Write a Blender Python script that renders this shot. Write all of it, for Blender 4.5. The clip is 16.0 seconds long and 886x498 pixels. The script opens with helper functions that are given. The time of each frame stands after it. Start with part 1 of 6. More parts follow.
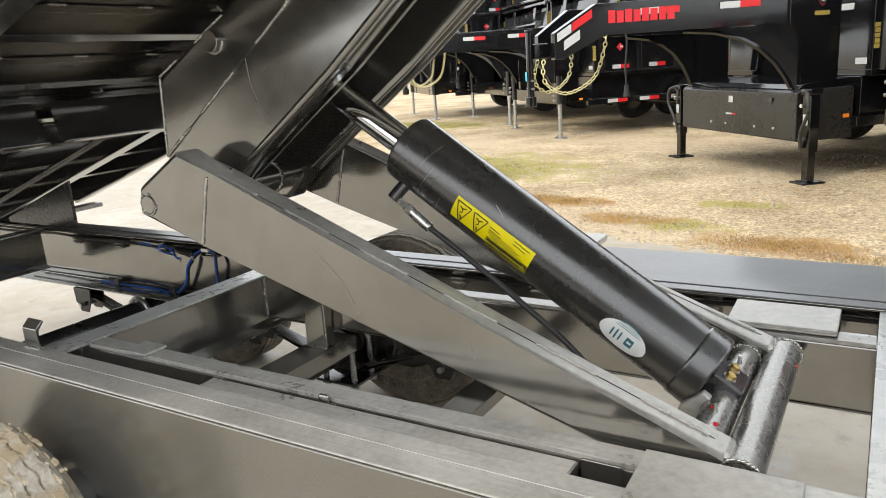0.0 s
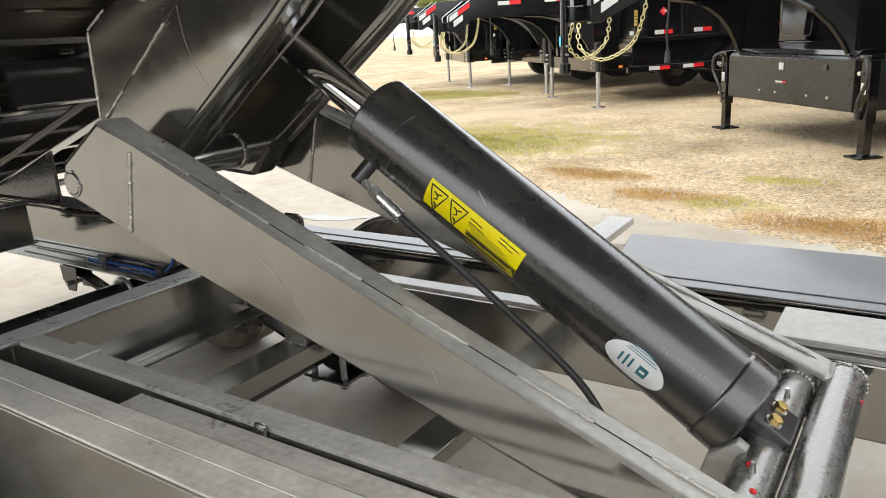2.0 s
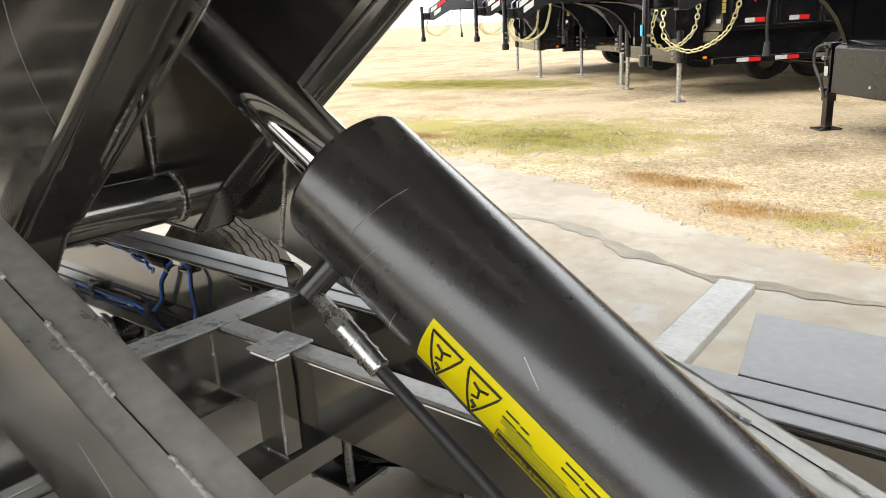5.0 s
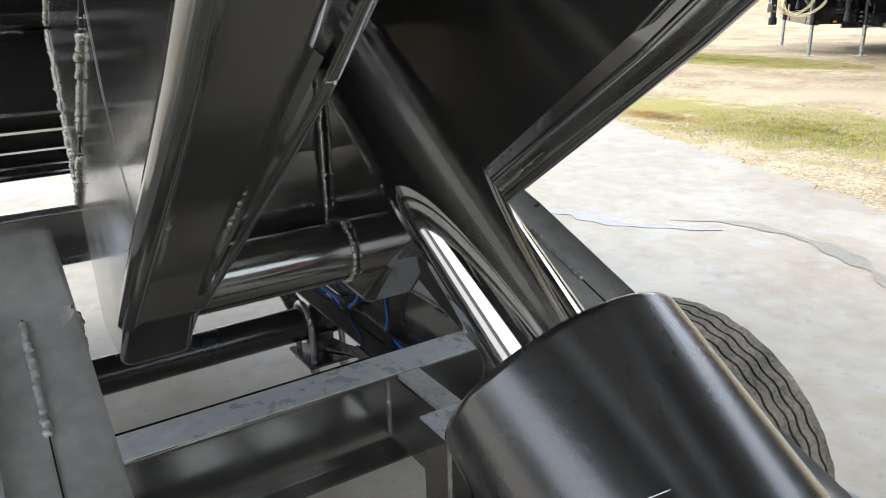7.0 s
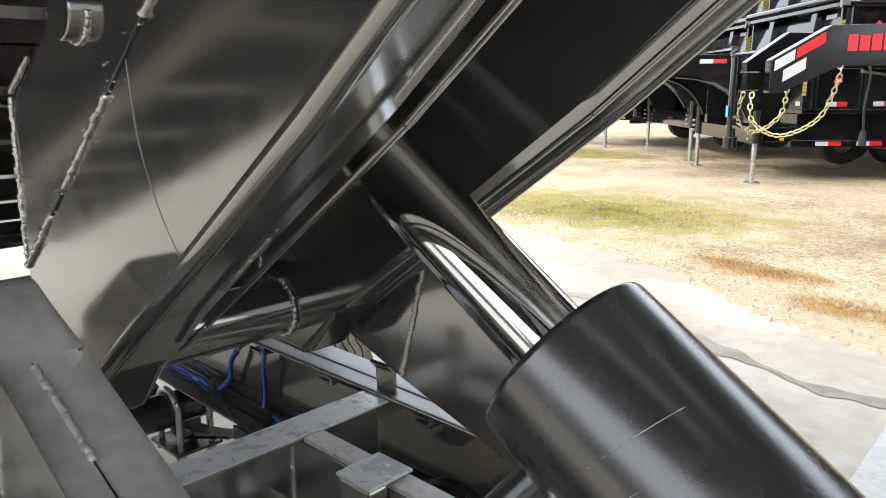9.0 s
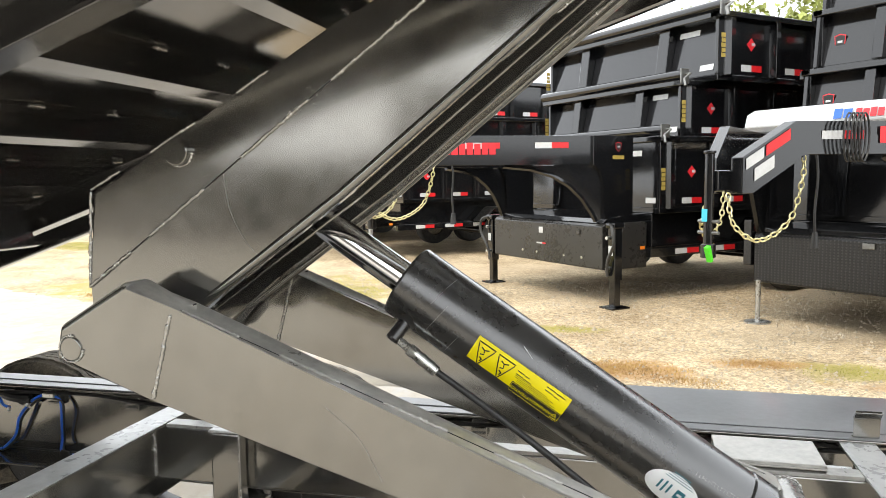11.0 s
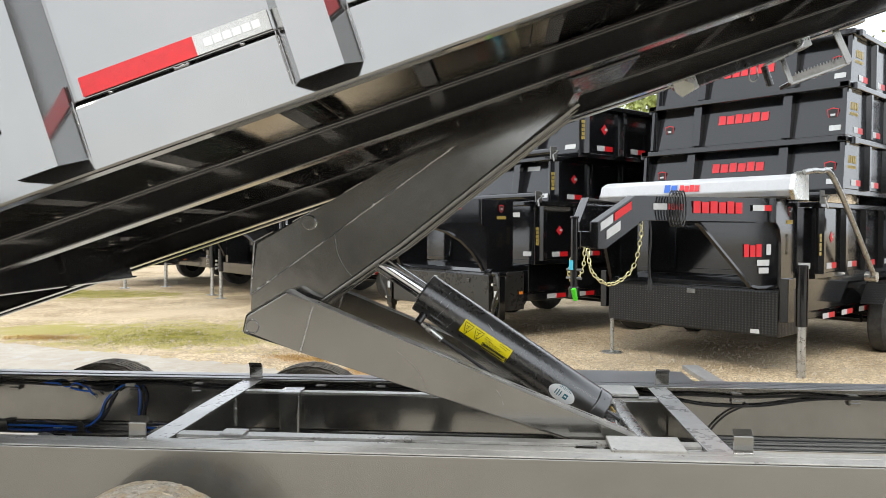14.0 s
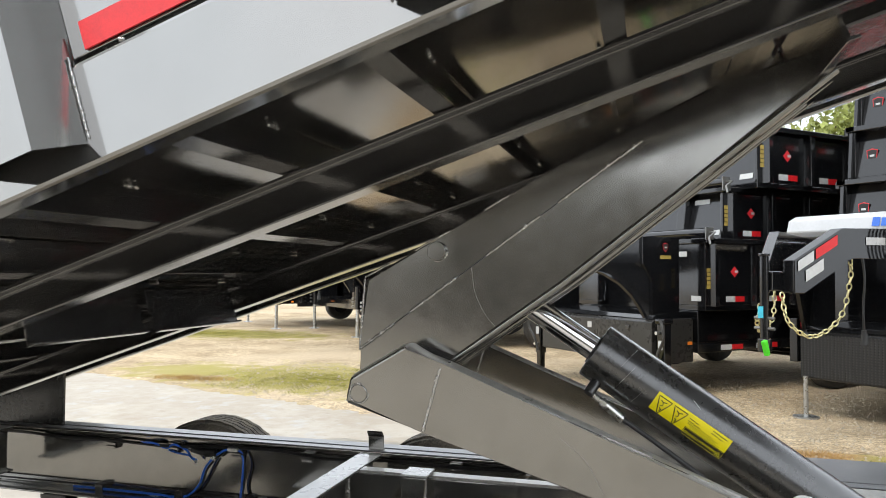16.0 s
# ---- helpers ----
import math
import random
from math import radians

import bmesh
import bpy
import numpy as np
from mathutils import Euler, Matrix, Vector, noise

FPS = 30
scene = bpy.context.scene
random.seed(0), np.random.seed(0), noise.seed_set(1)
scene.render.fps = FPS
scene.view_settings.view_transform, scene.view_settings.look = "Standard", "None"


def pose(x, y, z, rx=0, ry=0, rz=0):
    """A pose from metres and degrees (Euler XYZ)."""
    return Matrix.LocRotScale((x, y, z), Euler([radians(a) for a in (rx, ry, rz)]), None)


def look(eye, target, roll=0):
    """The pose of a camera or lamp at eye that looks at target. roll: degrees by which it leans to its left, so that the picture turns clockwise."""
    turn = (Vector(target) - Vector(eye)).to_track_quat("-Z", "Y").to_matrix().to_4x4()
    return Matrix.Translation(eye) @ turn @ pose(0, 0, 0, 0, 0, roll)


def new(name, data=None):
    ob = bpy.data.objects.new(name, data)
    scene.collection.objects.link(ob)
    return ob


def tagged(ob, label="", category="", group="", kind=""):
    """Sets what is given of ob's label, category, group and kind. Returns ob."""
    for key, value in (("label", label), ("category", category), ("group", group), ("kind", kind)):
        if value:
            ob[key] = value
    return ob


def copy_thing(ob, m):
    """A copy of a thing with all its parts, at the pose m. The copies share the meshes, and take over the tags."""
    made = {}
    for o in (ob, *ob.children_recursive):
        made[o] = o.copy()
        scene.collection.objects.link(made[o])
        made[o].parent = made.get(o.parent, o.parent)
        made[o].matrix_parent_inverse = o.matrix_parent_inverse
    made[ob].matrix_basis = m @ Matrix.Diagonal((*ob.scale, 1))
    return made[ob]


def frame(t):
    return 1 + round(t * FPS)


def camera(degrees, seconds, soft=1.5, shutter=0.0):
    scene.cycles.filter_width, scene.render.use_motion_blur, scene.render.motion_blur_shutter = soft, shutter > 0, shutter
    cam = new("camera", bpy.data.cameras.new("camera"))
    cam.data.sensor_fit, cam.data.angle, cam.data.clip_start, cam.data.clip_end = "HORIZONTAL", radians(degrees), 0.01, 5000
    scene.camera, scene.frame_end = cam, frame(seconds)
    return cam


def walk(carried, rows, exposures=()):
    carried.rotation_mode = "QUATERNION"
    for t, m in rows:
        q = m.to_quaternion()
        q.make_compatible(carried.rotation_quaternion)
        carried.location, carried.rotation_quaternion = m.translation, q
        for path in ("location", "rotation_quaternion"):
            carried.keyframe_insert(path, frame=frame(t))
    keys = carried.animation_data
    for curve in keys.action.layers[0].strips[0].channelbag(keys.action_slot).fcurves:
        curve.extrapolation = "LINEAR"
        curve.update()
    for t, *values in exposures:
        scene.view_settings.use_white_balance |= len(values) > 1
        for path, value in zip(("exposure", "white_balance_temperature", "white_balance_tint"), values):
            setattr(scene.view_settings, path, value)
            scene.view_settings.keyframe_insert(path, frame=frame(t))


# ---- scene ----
cam = camera(62.2, 16.0, soft=0.3)
PATH = [
    (0, (2.043, -1.013, 1.460), (1.020, 0.634, 0.968), -3.93),
    (0.5, (2.027, -0.982, 1.449), (1.040, 0.679, 0.934), -4.05),
    (1, (2.002, -0.850, 1.420), (1.012, 0.802, 0.881), -4.06),
    (1.5, (1.958, -0.687, 1.418), (0.918, 0.926, 0.856), -4.18),
    (2, (1.972, -0.658, 1.415), (0.870, 0.913, 0.851), -3.99),
    (2.5, (1.985, -0.642, 1.439), (0.849, 0.900, 0.861), -4.00),
    (3, (1.970, -0.644, 1.457), (0.830, 0.888, 0.861), -4.22),
    (5.5, (1.574, 0.044, 1.415), (0.251, 1.433, 0.848), -2.77),
    (6, (1.550, 0.073, 1.511), (-0.017, 1.227, 1.050), -3.25),
    (6.5, (1.396, 0.181, 1.473), (-0.227, 1.205, 0.910), -2.08),
    (7, (1.341, 0.215, 1.490), (-0.263, 1.215, 0.837), -1.81),
    (7.5, (1.306, 0.240, 1.487), (-0.277, 1.275, 0.838), -3.02),
    (8, (1.347, 0.172, 1.487), (-0.205, 1.284, 0.891), -2.29),
    (10.5, (1.352, -0.596, 1.454), (0.618, 1.252, 1.236), -0.68),
    (11, (1.508, -1.034, 1.485), (1.012, 0.894, 1.293), -0.90),
    (11.5, (1.500, -1.471, 1.518), (1.187, 0.497, 1.352), -1.06),
    (12, (1.549, -1.851, 1.501), (1.346, 0.133, 1.349), -0.59),
    (12.5, (1.532, -2.146, 1.486), (1.384, -0.156, 1.345), -0.48),
    (13, (1.405, -2.387, 1.486), (1.278, -0.395, 1.364), -0.14),
    (13.5, (1.369, -2.461, 1.495), (1.241, -0.467, 1.405), -0.14),
    (14, (1.345, -2.489, 1.516), (1.190, -0.496, 1.465), 0.12),
    (14.5, (1.358, -2.416, 1.505), (1.147, -0.427, 1.506), -0.08),
    (15, (1.437, -2.233, 1.501), (1.137, -0.256, 1.542), -0.12),
    (15.5, (1.416, -1.998, 1.492), (0.994, -0.044, 1.554), 0.00),
    (16, (1.191, -1.691, 1.484), (0.646, 0.232, 1.550), 0.26),
]
EXPOSURES = [(0, 0.92, 7450, 10), (3, 1.0, 7500, 10), (5.5, 1.06, 7600, 10), (6.5, 1.06, 6650, 10), (8, 1.10, 6600, 10), (10.5, 1.42, 7550, 10), (11.5, 1.06, 7250, 10), (12.5, 0.80, 7180, 10), (14.5, 0.78, 7120, 10), (16, 0.85, 7080, 10)]
walk(cam, [(t, look(eye, target, roll)) for t, eye, target, roll in PATH], EXPOSURES)

# ---- light ----
world = bpy.data.worlds.new("sky")
scene.world = world
world.use_nodes = True
wn = world.node_tree.nodes
sky = wn.new("ShaderNodeTexSky")
sky.sky_type, sky.sun_disc = "NISHITA", False
sky.sun_elevation, sky.sun_rotation = radians(52), radians(200)
sky.air_density, sky.dust_density, sky.ozone_density = 1.0, 4.0, 1.0
wn["Background"].inputs["Strength"].default_value = 0.175
# a bright, broken cloud cover over the clear sky
wco = wn.new("ShaderNodeTexCoord")
wno = wn.new("ShaderNodeTexNoise")
wno.inputs["Scale"].default_value, wno.inputs["Detail"].default_value = 2.2, 6.0
wra = wn.new("ShaderNodeValToRGB")
wra.color_ramp.elements[0].position, wra.color_ramp.elements[1].position = 0.34, 0.60
wra.color_ramp.elements[0].color, wra.color_ramp.elements[1].color = (0.78, 0.78, 0.78, 1), (0.98, 0.98, 0.98, 1)
wmx = wn.new("ShaderNodeMix")
wmx.data_type = "RGBA"
wmx.inputs["B"].default_value = (6.35, 7.1, 8.2, 1)
wl = world.node_tree.links.new
wl(wco.outputs["Generated"], wno.inputs["Vector"])
wl(wno.outputs["Fac"], wra.inputs["Fac"])
wl(wra.outputs["Color"], wmx.inputs["Factor"])
wl(sky.outputs["Color"], wmx.inputs["A"])
wl(wmx.outputs["Result"], wn["Background"].inputs["Color"])
sun = new("sun", bpy.data.lights.new("sun", "SUN"))
sun.data.energy, sun.data.angle, sun.data.color = 0.7, radians(14), (1.0, 0.96, 0.9)
sun.matrix_world = look((-3, -9, 12), (0, 0, 0))

# ---- materials ----
def mat(name, base, rough=0.5, metal=0.0, var=0.15, scale=6.0, bump=0.0, bscale=60.0, spec=0.5, coat=0.0, tint=None, rvar=0.1):
    """A surface with variation at two scales in colour and gloss, and fine relief."""
    m = bpy.data.materials.new(name)
    m.use_nodes = True
    nt = m.node_tree
    b = nt.nodes["Principled BSDF"]
    b.inputs["Metallic"].default_value = metal
    b.inputs["Specular IOR Level"].default_value = spec
    b.inputs["Coat Weight"].default_value = coat
    b.inputs["Coat Roughness"].default_value = 0.08
    co = nt.nodes.new("ShaderNodeTexCoord")
    n1 = nt.nodes.new("ShaderNodeTexNoise")
    n1.inputs["Scale"].default_value, n1.inputs["Detail"].default_value = scale, 6.0
    n2 = nt.nodes.new("ShaderNodeTexNoise")
    n2.inputs["Scale"].default_value, n2.inputs["Detail"].default_value = scale * 9, 4.0
    mix = nt.nodes.new("ShaderNodeMath")
    mix.operation = "MULTIPLY_ADD"
    mix.inputs[1].default_value = 0.6
    half = nt.nodes.new("ShaderNodeMath")
    half.operation = "MULTIPLY"
    half.inputs[1].default_value = 0.4
    ramp = nt.nodes.new("ShaderNodeValToRGB")
    hi = tint or base
    ramp.color_ramp.elements[0].position, ramp.color_ramp.elements[1].position = 0.35, 0.68
    ramp.color_ramp.elements[0].color = (*[c * (1 - var) for c in base], 1)
    ramp.color_ramp.elements[1].color = (*[min(1, c * (1 + var)) for c in hi], 1)
    rr = nt.nodes.new("ShaderNodeMapRange")
    rr.inputs[1].default_value, rr.inputs[2].default_value = 0.3, 0.7
    rr.inputs[3].default_value, rr.inputs[4].default_value = max(0.02, rough - rvar), min(1, rough + rvar)
    k = nt.links.new
    k(co.outputs["Object"], n1.inputs["Vector"])
    k(co.outputs["Object"], n2.inputs["Vector"])
    k(n2.outputs["Fac"], half.inputs[0])
    k(n1.outputs["Fac"], mix.inputs[0])
    k(half.outputs[0], mix.inputs[2])
    k(mix.outputs[0], ramp.inputs["Fac"])
    k(mix.outputs[0], rr.inputs[0])
    k(ramp.outputs["Color"], b.inputs["Base Color"])
    k(rr.outputs[0], b.inputs["Roughness"])
    if bump:
        n3 = nt.nodes.new("ShaderNodeTexNoise")
        n3.inputs["Scale"].default_value, n3.inputs["Detail"].default_value = bscale, 5.0
        bp = nt.nodes.new("ShaderNodeBump")
        bp.inputs["Strength"].default_value, bp.inputs["Distance"].default_value = bump, 0.004
        k(co.outputs["Object"], n3.inputs["Vector"])
        k(n3.outputs["Fac"], bp.inputs["Height"])
        k(bp.outputs["Normal"], b.inputs["Normal"])
    return m


PAINT = mat("grey_enamel", (0.262, 0.255, 0.236), 0.15, 0.87, 0.14, 2.2, 0.005, 420, 0.5, 0.5, rvar=0.08)
# the grey enamel again, darkened in colour for the shade under the bed
UNDERBODY_SHADE = mat("shade_darkened_bed_enamel", (0.128, 0.125, 0.121), 0.11, 0.75, 0.25, 3.0, 0.04, 300, 0.5, 0.5, rvar=0.04)
PAINT_WORN = mat("dusty_grey_enamel", (0.38, 0.368, 0.34), 0.36, 0.2, 0.28, 7.0, 0.12, 160, 0.5, 0.35, (0.40, 0.39, 0.365), 0.14)
TUBE = mat("rubbed_steel_tube", (0.27, 0.265, 0.25), 0.27, 0.8, 0.06, 9.0, 0.03, 120, 0.5, 0.2, (0.32, 0.313, 0.295), 0.1)


def rub_marks(m, along=(3, 55, 55), part_of=1.0):
    """Long fine scratches and pale rub marks over a painted surface."""
    nt = m.node_tree
    k = nt.links.new
    b = nt.nodes["Principled BSDF"]
    co = nt.nodes["Texture Coordinate"]
    mp = nt.nodes.new("ShaderNodeMapping")
    mp.inputs["Scale"].default_value = along
    n = nt.nodes.new("ShaderNodeTexNoise")
    n.inputs["Scale"].default_value, n.inputs["Detail"].default_value = 2.2, 8
    k(co.outputs["Object"], mp.inputs["Vector"])
    k(mp.outputs["Vector"], n.inputs["Vector"])
    n2 = nt.nodes.new("ShaderNodeTexNoise")
    n2.inputs["Scale"].default_value, n2.inputs["Detail"].default_value = 11, 8
    k(co.outputs["Object"], n2.inputs["Vector"])
    for src, lo, hi, tone, amount in ((n, 0.52, 0.66, (0.46, 0.448, 0.415, 1), 0.32), (n2, 0.56, 0.68, (0.50, 0.49, 0.46, 1), 0.45), (n, 0.44, 0.32, (0.15, 0.145, 0.13, 1), 0.22)):
        mr = nt.nodes.new("ShaderNodeMapRange")
        mr.inputs[1].default_value, mr.inputs[2].default_value, mr.inputs[4].default_value = lo, hi, amount * part_of
        k(src.outputs["Fac"], mr.inputs[0])
        mx = nt.nodes.new("ShaderNodeMix")
        mx.data_type = "RGBA"
        mx.inputs["B"].default_value = tone
        k(mr.outputs[0], mx.inputs["Factor"])
        k(b.inputs["Base Color"].links[0].from_socket, mx.inputs["A"])
        k(mx.outputs["Result"], b.inputs["Base Color"])


rub_marks(PAINT_WORN)
CROSS_WORN = mat("smooth_dusty_grey_enamel", (0.42, 0.42, 0.41), 0.30, 0.12, 0.18, 5.0, 0.05, 160, 0.5, 0.5, (0.48, 0.48, 0.47), 0.1)
rub_marks(CROSS_WORN, (40, 4, 40), 0.4)
RAIL_PAINT = mat("satin_grey_rail_enamel", (0.275, 0.268, 0.245), 0.22, 0.76, 0.06, 1.6, 0.004, 420, 0.5, 0.4, rvar=0.05)
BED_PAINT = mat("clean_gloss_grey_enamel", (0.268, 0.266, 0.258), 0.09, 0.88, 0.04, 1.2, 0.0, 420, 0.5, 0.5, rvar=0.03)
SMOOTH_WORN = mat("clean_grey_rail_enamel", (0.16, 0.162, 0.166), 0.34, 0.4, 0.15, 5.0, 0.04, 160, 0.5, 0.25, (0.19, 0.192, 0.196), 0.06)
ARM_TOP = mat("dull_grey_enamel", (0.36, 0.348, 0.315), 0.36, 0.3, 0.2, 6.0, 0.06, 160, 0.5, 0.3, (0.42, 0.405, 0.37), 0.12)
BLACK = mat("black_satin_enamel", (0.038, 0.0375, 0.037), 0.24, 0.45, 0.18, 5.0, 0.05, 260, 0.9, 0.2, rvar=0.07)
BLACK_BG = mat("black_gloss_enamel", (0.006, 0.0063, 0.0072), 0.12, 0.0, 0.25, 2.0, 0.02, 90, 0.5, 0.34, rvar=0.06)
BARREL = mat("black_barrel_enamel", (0.022, 0.0213, 0.0205), 0.28, 0.0, 0.3, 5.0, 0.05, 260, 0.8, 0.9, rvar=0.08)
BARREL.node_tree.nodes["Principled BSDF"].inputs["Coat Roughness"].default_value = 0.2
BARREL.node_tree.nodes["Principled BSDF"].inputs["Coat IOR"].default_value = 1.55
DULL_ZINC = mat("weathered_zinc", (0.20, 0.20, 0.19), 0.45, 0.8, 0.25, 30.0, 0.1, 200)
CHROME = mat("polished_chrome", (0.75, 0.77, 0.8), 0.06, 1.0, 0.03, 4.0, rvar=0.02)
ZINC = mat("zinc_plate", (0.68, 0.68, 0.65), 0.3, 1.0, 0.15, 30.0, 0.1, 200)
BRASS = mat("yellow_zinc_plate", (0.62, 0.44, 0.16), 0.35, 1.0, 0.2, 40.0)
WELD = mat("painted_weld_bead", (0.50, 0.49, 0.46), 0.22, 0.75, 0.3, 40.0, 0.3, 120)
RUBBER = mat("tyre_rubber", (0.022, 0.022, 0.022), 0.75, 0.0, 0.4, 12.0, 0.3, 90, tint=(0.05, 0.048, 0.044))
DUSTY_RUBBER = mat("brown_dusty_tyre_rubber", (0.07, 0.064, 0.056), 0.85, 0.0, 0.4, 14.0, 0.4, 70, tint=(0.22, 0.185, 0.14))
MUD_RUBBER = mat("dusty_tyre_rubber", (0.29, 0.265, 0.225), 0.9, 0.0, 0.4, 9.0, 1.0, 45, tint=(0.40, 0.37, 0.32))
MUD = mat("dried_mud", (0.42, 0.33, 0.21), 0.95, 0.0, 0.3, 40.0, 0.5, 120, tint=(0.5, 0.44, 0.34))
HOSE = mat("hydraulic_hose_rubber", (0.035, 0.035, 0.034), 0.5, 0.0, 0.2, 20.0)
WIRE_BLACK = mat("black_cable", (0.012, 0.012, 0.012), 0.45)
WIRE_BLUE = mat("blue_cable", (0.015, 0.14, 0.68), 0.35)
YELLOW = mat("yellow_decal", (0.84, 0.70, 0.006), 0.4, 0, 0.05)
WHITE = mat("white_decal", (0.78, 0.79, 0.78), 0.4, 0, 0.05)
INK = mat("black_ink", (0.012, 0.012, 0.012), 0.5)
RED = mat("red_reflector", (0.62, 0.015, 0.02), 0.35, 0, 0.12, 30)
RED_DECAL = mat("red_lettering", (0.66, 0.02, 0.03), 0.4, 0, 0.05)
PALE = mat("white_reflector", (0.52, 0.53, 0.53), 0.35, 0, 0.08, 30)
COMB = mat("honeycomb_white_reflector", (0.46, 0.475, 0.475), 0.35, 0, 0.08, 30)
GOLD = mat("gold_lettering", (0.36, 0.26, 0.06), 0.45)
TEAL = mat("teal_ink", (0.02, 0.16, 0.2), 0.5)
BLUE_INK = mat("blue_lettering", (0.02, 0.12, 0.5), 0.45)
TARP = mat("white_tarp_housing", (0.47, 0.485, 0.50), 0.35, 0.0, 0.06, 4.0)
GREEN = mat("green_handle", (0.05, 0.62, 0.02), 0.4)
CHAIN_MAT = mat("yellow_zinc_chain", (0.62, 0.55, 0.3), 0.35, 0.9, 0.2, 30)
STEEL_GALV = mat("galvanised_tube", (0.46, 0.465, 0.46), 0.3, 0.85, 0.15, 20)
AMBER = mat("amber_lens", (0.75, 0.2, 0.02), 0.3)


def stains(m, rows):
    """Broad stains of other tones: scale, low, high, tone, amount."""
    nt = m.node_tree
    k = nt.links.new
    b = nt.nodes["Principled BSDF"]
    co = nt.nodes["Texture Coordinate"]
    for i, (scale, lo, hi, tone, amount) in enumerate(rows):
        n = nt.nodes.new("ShaderNodeTexNoise")
        n.noise_dimensions = "4D"
        n.inputs["W"].default_value = 3.7 * i + 1.3
        n.inputs["Scale"].default_value, n.inputs["Detail"].default_value, n.inputs["Roughness"].default_value = scale, 9, 0.62
        k(co.outputs["Object"], n.inputs["Vector"])
        mr = nt.nodes.new("ShaderNodeMapRange")
        mr.inputs[1].default_value, mr.inputs[2].default_value, mr.inputs[4].default_value = lo, hi, amount
        k(n.outputs["Fac"], mr.inputs[0])
        mx = nt.nodes.new("ShaderNodeMix")
        mx.data_type = "RGBA"
        mx.inputs["B"].default_value = (*tone, 1)
        k(mr.outputs[0], mx.inputs["Factor"])
        k(b.inputs["Base Color"].links[0].from_socket, mx.inputs["A"])
        k(mx.outputs["Result"], b.inputs["Base Color"])


stains(PAINT, ((3.1, 0.50, 0.72, (0.34, 0.33, 0.30), 0.45), (23, 0.60, 0.74, (0.36, 0.355, 0.33), 0.3), (7, 0.58, 0.70, (0.17, 0.16, 0.14), 0.35)))
stains(MUD_RUBBER, ((16, 0.46, 0.60, (0.37, 0.29, 0.185), 0.85), (9, 0.55, 0.65, (0.42, 0.40, 0.36), 0.6), (34, 0.55, 0.66, (0.09, 0.08, 0.066), 0.6)))

hc = COMB.node_tree
hv = hc.nodes.new("ShaderNodeTexVoronoi")
hv.feature = "DISTANCE_TO_EDGE"
hv.inputs["Scale"].default_value = 260
hr = hc.nodes.new("ShaderNodeMapRange")
hr.inputs[1].default_value, hr.inputs[2].default_value = 0.05, 0.16
hm = hc.nodes.new("ShaderNodeMix")
hm.data_type = "RGBA"
hm.inputs["A"].default_value, hm.inputs["B"].default_value = (0.66, 0.67, 0.66, 1), (0.42, 0.435, 0.435, 1)
hc.links.new(hc.nodes["Texture Coordinate"].outputs["Object"], hv.inputs["Vector"])
hc.links.new(hv.outputs["Distance"], hr.inputs[0])
hc.links.new(hr.outputs[0], hm.inputs["Factor"])
hc.links.new(hm.outputs["Result"], hc.nodes["Principled BSDF"].inputs["Base Color"])

# ---- mesh helpers ----
def part(name, bm, material, parent=None, label="", smooth=True):
    me = bpy.data.meshes.new(name)
    bmesh.ops.recalc_face_normals(bm, faces=bm.faces)
    if smooth:
        bm.normal_update()
        weld = "weld" in name
        lim = radians(85 if weld else 32)
        for f in bm.faces:
            f.smooth = True
        for e in bm.edges:
            if len(e.link_faces) != 2:
                continue
            a = e.calc_face_angle(0.0)
            keep = a <= lim
            if keep and not weld and a > 0.06:
                # large flat faces stay flat up to their rounded rims
                p, q = (f.calc_area() for f in e.link_faces)
                keep = max(p, q) < 6 * min(p, q)
            e.smooth = keep
    bm.to_mesh(me)
    bm.free()
    me.materials.append(material)
    ob = new(name, me)
    if parent is not None:
        ob.parent = parent
        if parent.parent is None and parent.type == "EMPTY":
            ob.matrix_parent_inverse = Matrix.Identity(4)
    if label:
        ob["label"] = label
    if "weld" in name or "seam" in name:
        ob["kind"] = "stuff"
    return ob


def thing(name, label, category, m=None, group="", kind=""):
    ob = new(name)
    ob.empty_display_size = 0.1
    if m is not None:
        ob.matrix_basis = m
    return tagged(ob, label, category, group, kind)


def box(x0, y0, z0, x1, y1, z1, bevel=0.004, bm=None):
    bm = bm or bmesh.new()
    m = Matrix.LocRotScale(((x0 + x1) / 2, (y0 + y1) / 2, (z0 + z1) / 2), None, (abs(x1 - x0), abs(y1 - y0), abs(z1 - z0)))
    r = bmesh.ops.create_cube(bm, size=1, matrix=m)
    if bevel:
        vs = set(r["verts"])
        bmesh.ops.bevel(bm, geom=[e for e in bm.edges if e.verts[0] in vs], offset=bevel, segments=2, profile=0.5, affect="EDGES")
    return bm


def prism(poly, a, b, axis="y", bevel=0.004, bm=None, segs=2):
    """A polygon in the plane across the axis, drawn out from a to b."""
    bm = bm or bmesh.new()
    put = {"y": lambda p, d: (p[0], d, p[1]), "x": lambda p, d: (d, p[0], p[1]), "z": lambda p, d: (p[0], p[1], d)}[axis]
    lo = [bm.verts.new(put(p, a)) for p in poly]
    hi = [bm.verts.new(put(p, b)) for p in poly]
    n = len(poly)
    fs = [bm.faces.new(lo), bm.faces.new(list(reversed(hi)))]
    for i in range(n):
        fs.append(bm.faces.new((lo[i], lo[(i + 1) % n], hi[(i + 1) % n], hi[i])))
    if bevel:
        es = {e for f in fs for e in f.edges}
        bmesh.ops.bevel(bm, geom=list(es), offset=bevel, segments=segs, profile=0.5, affect="EDGES")
    return bm


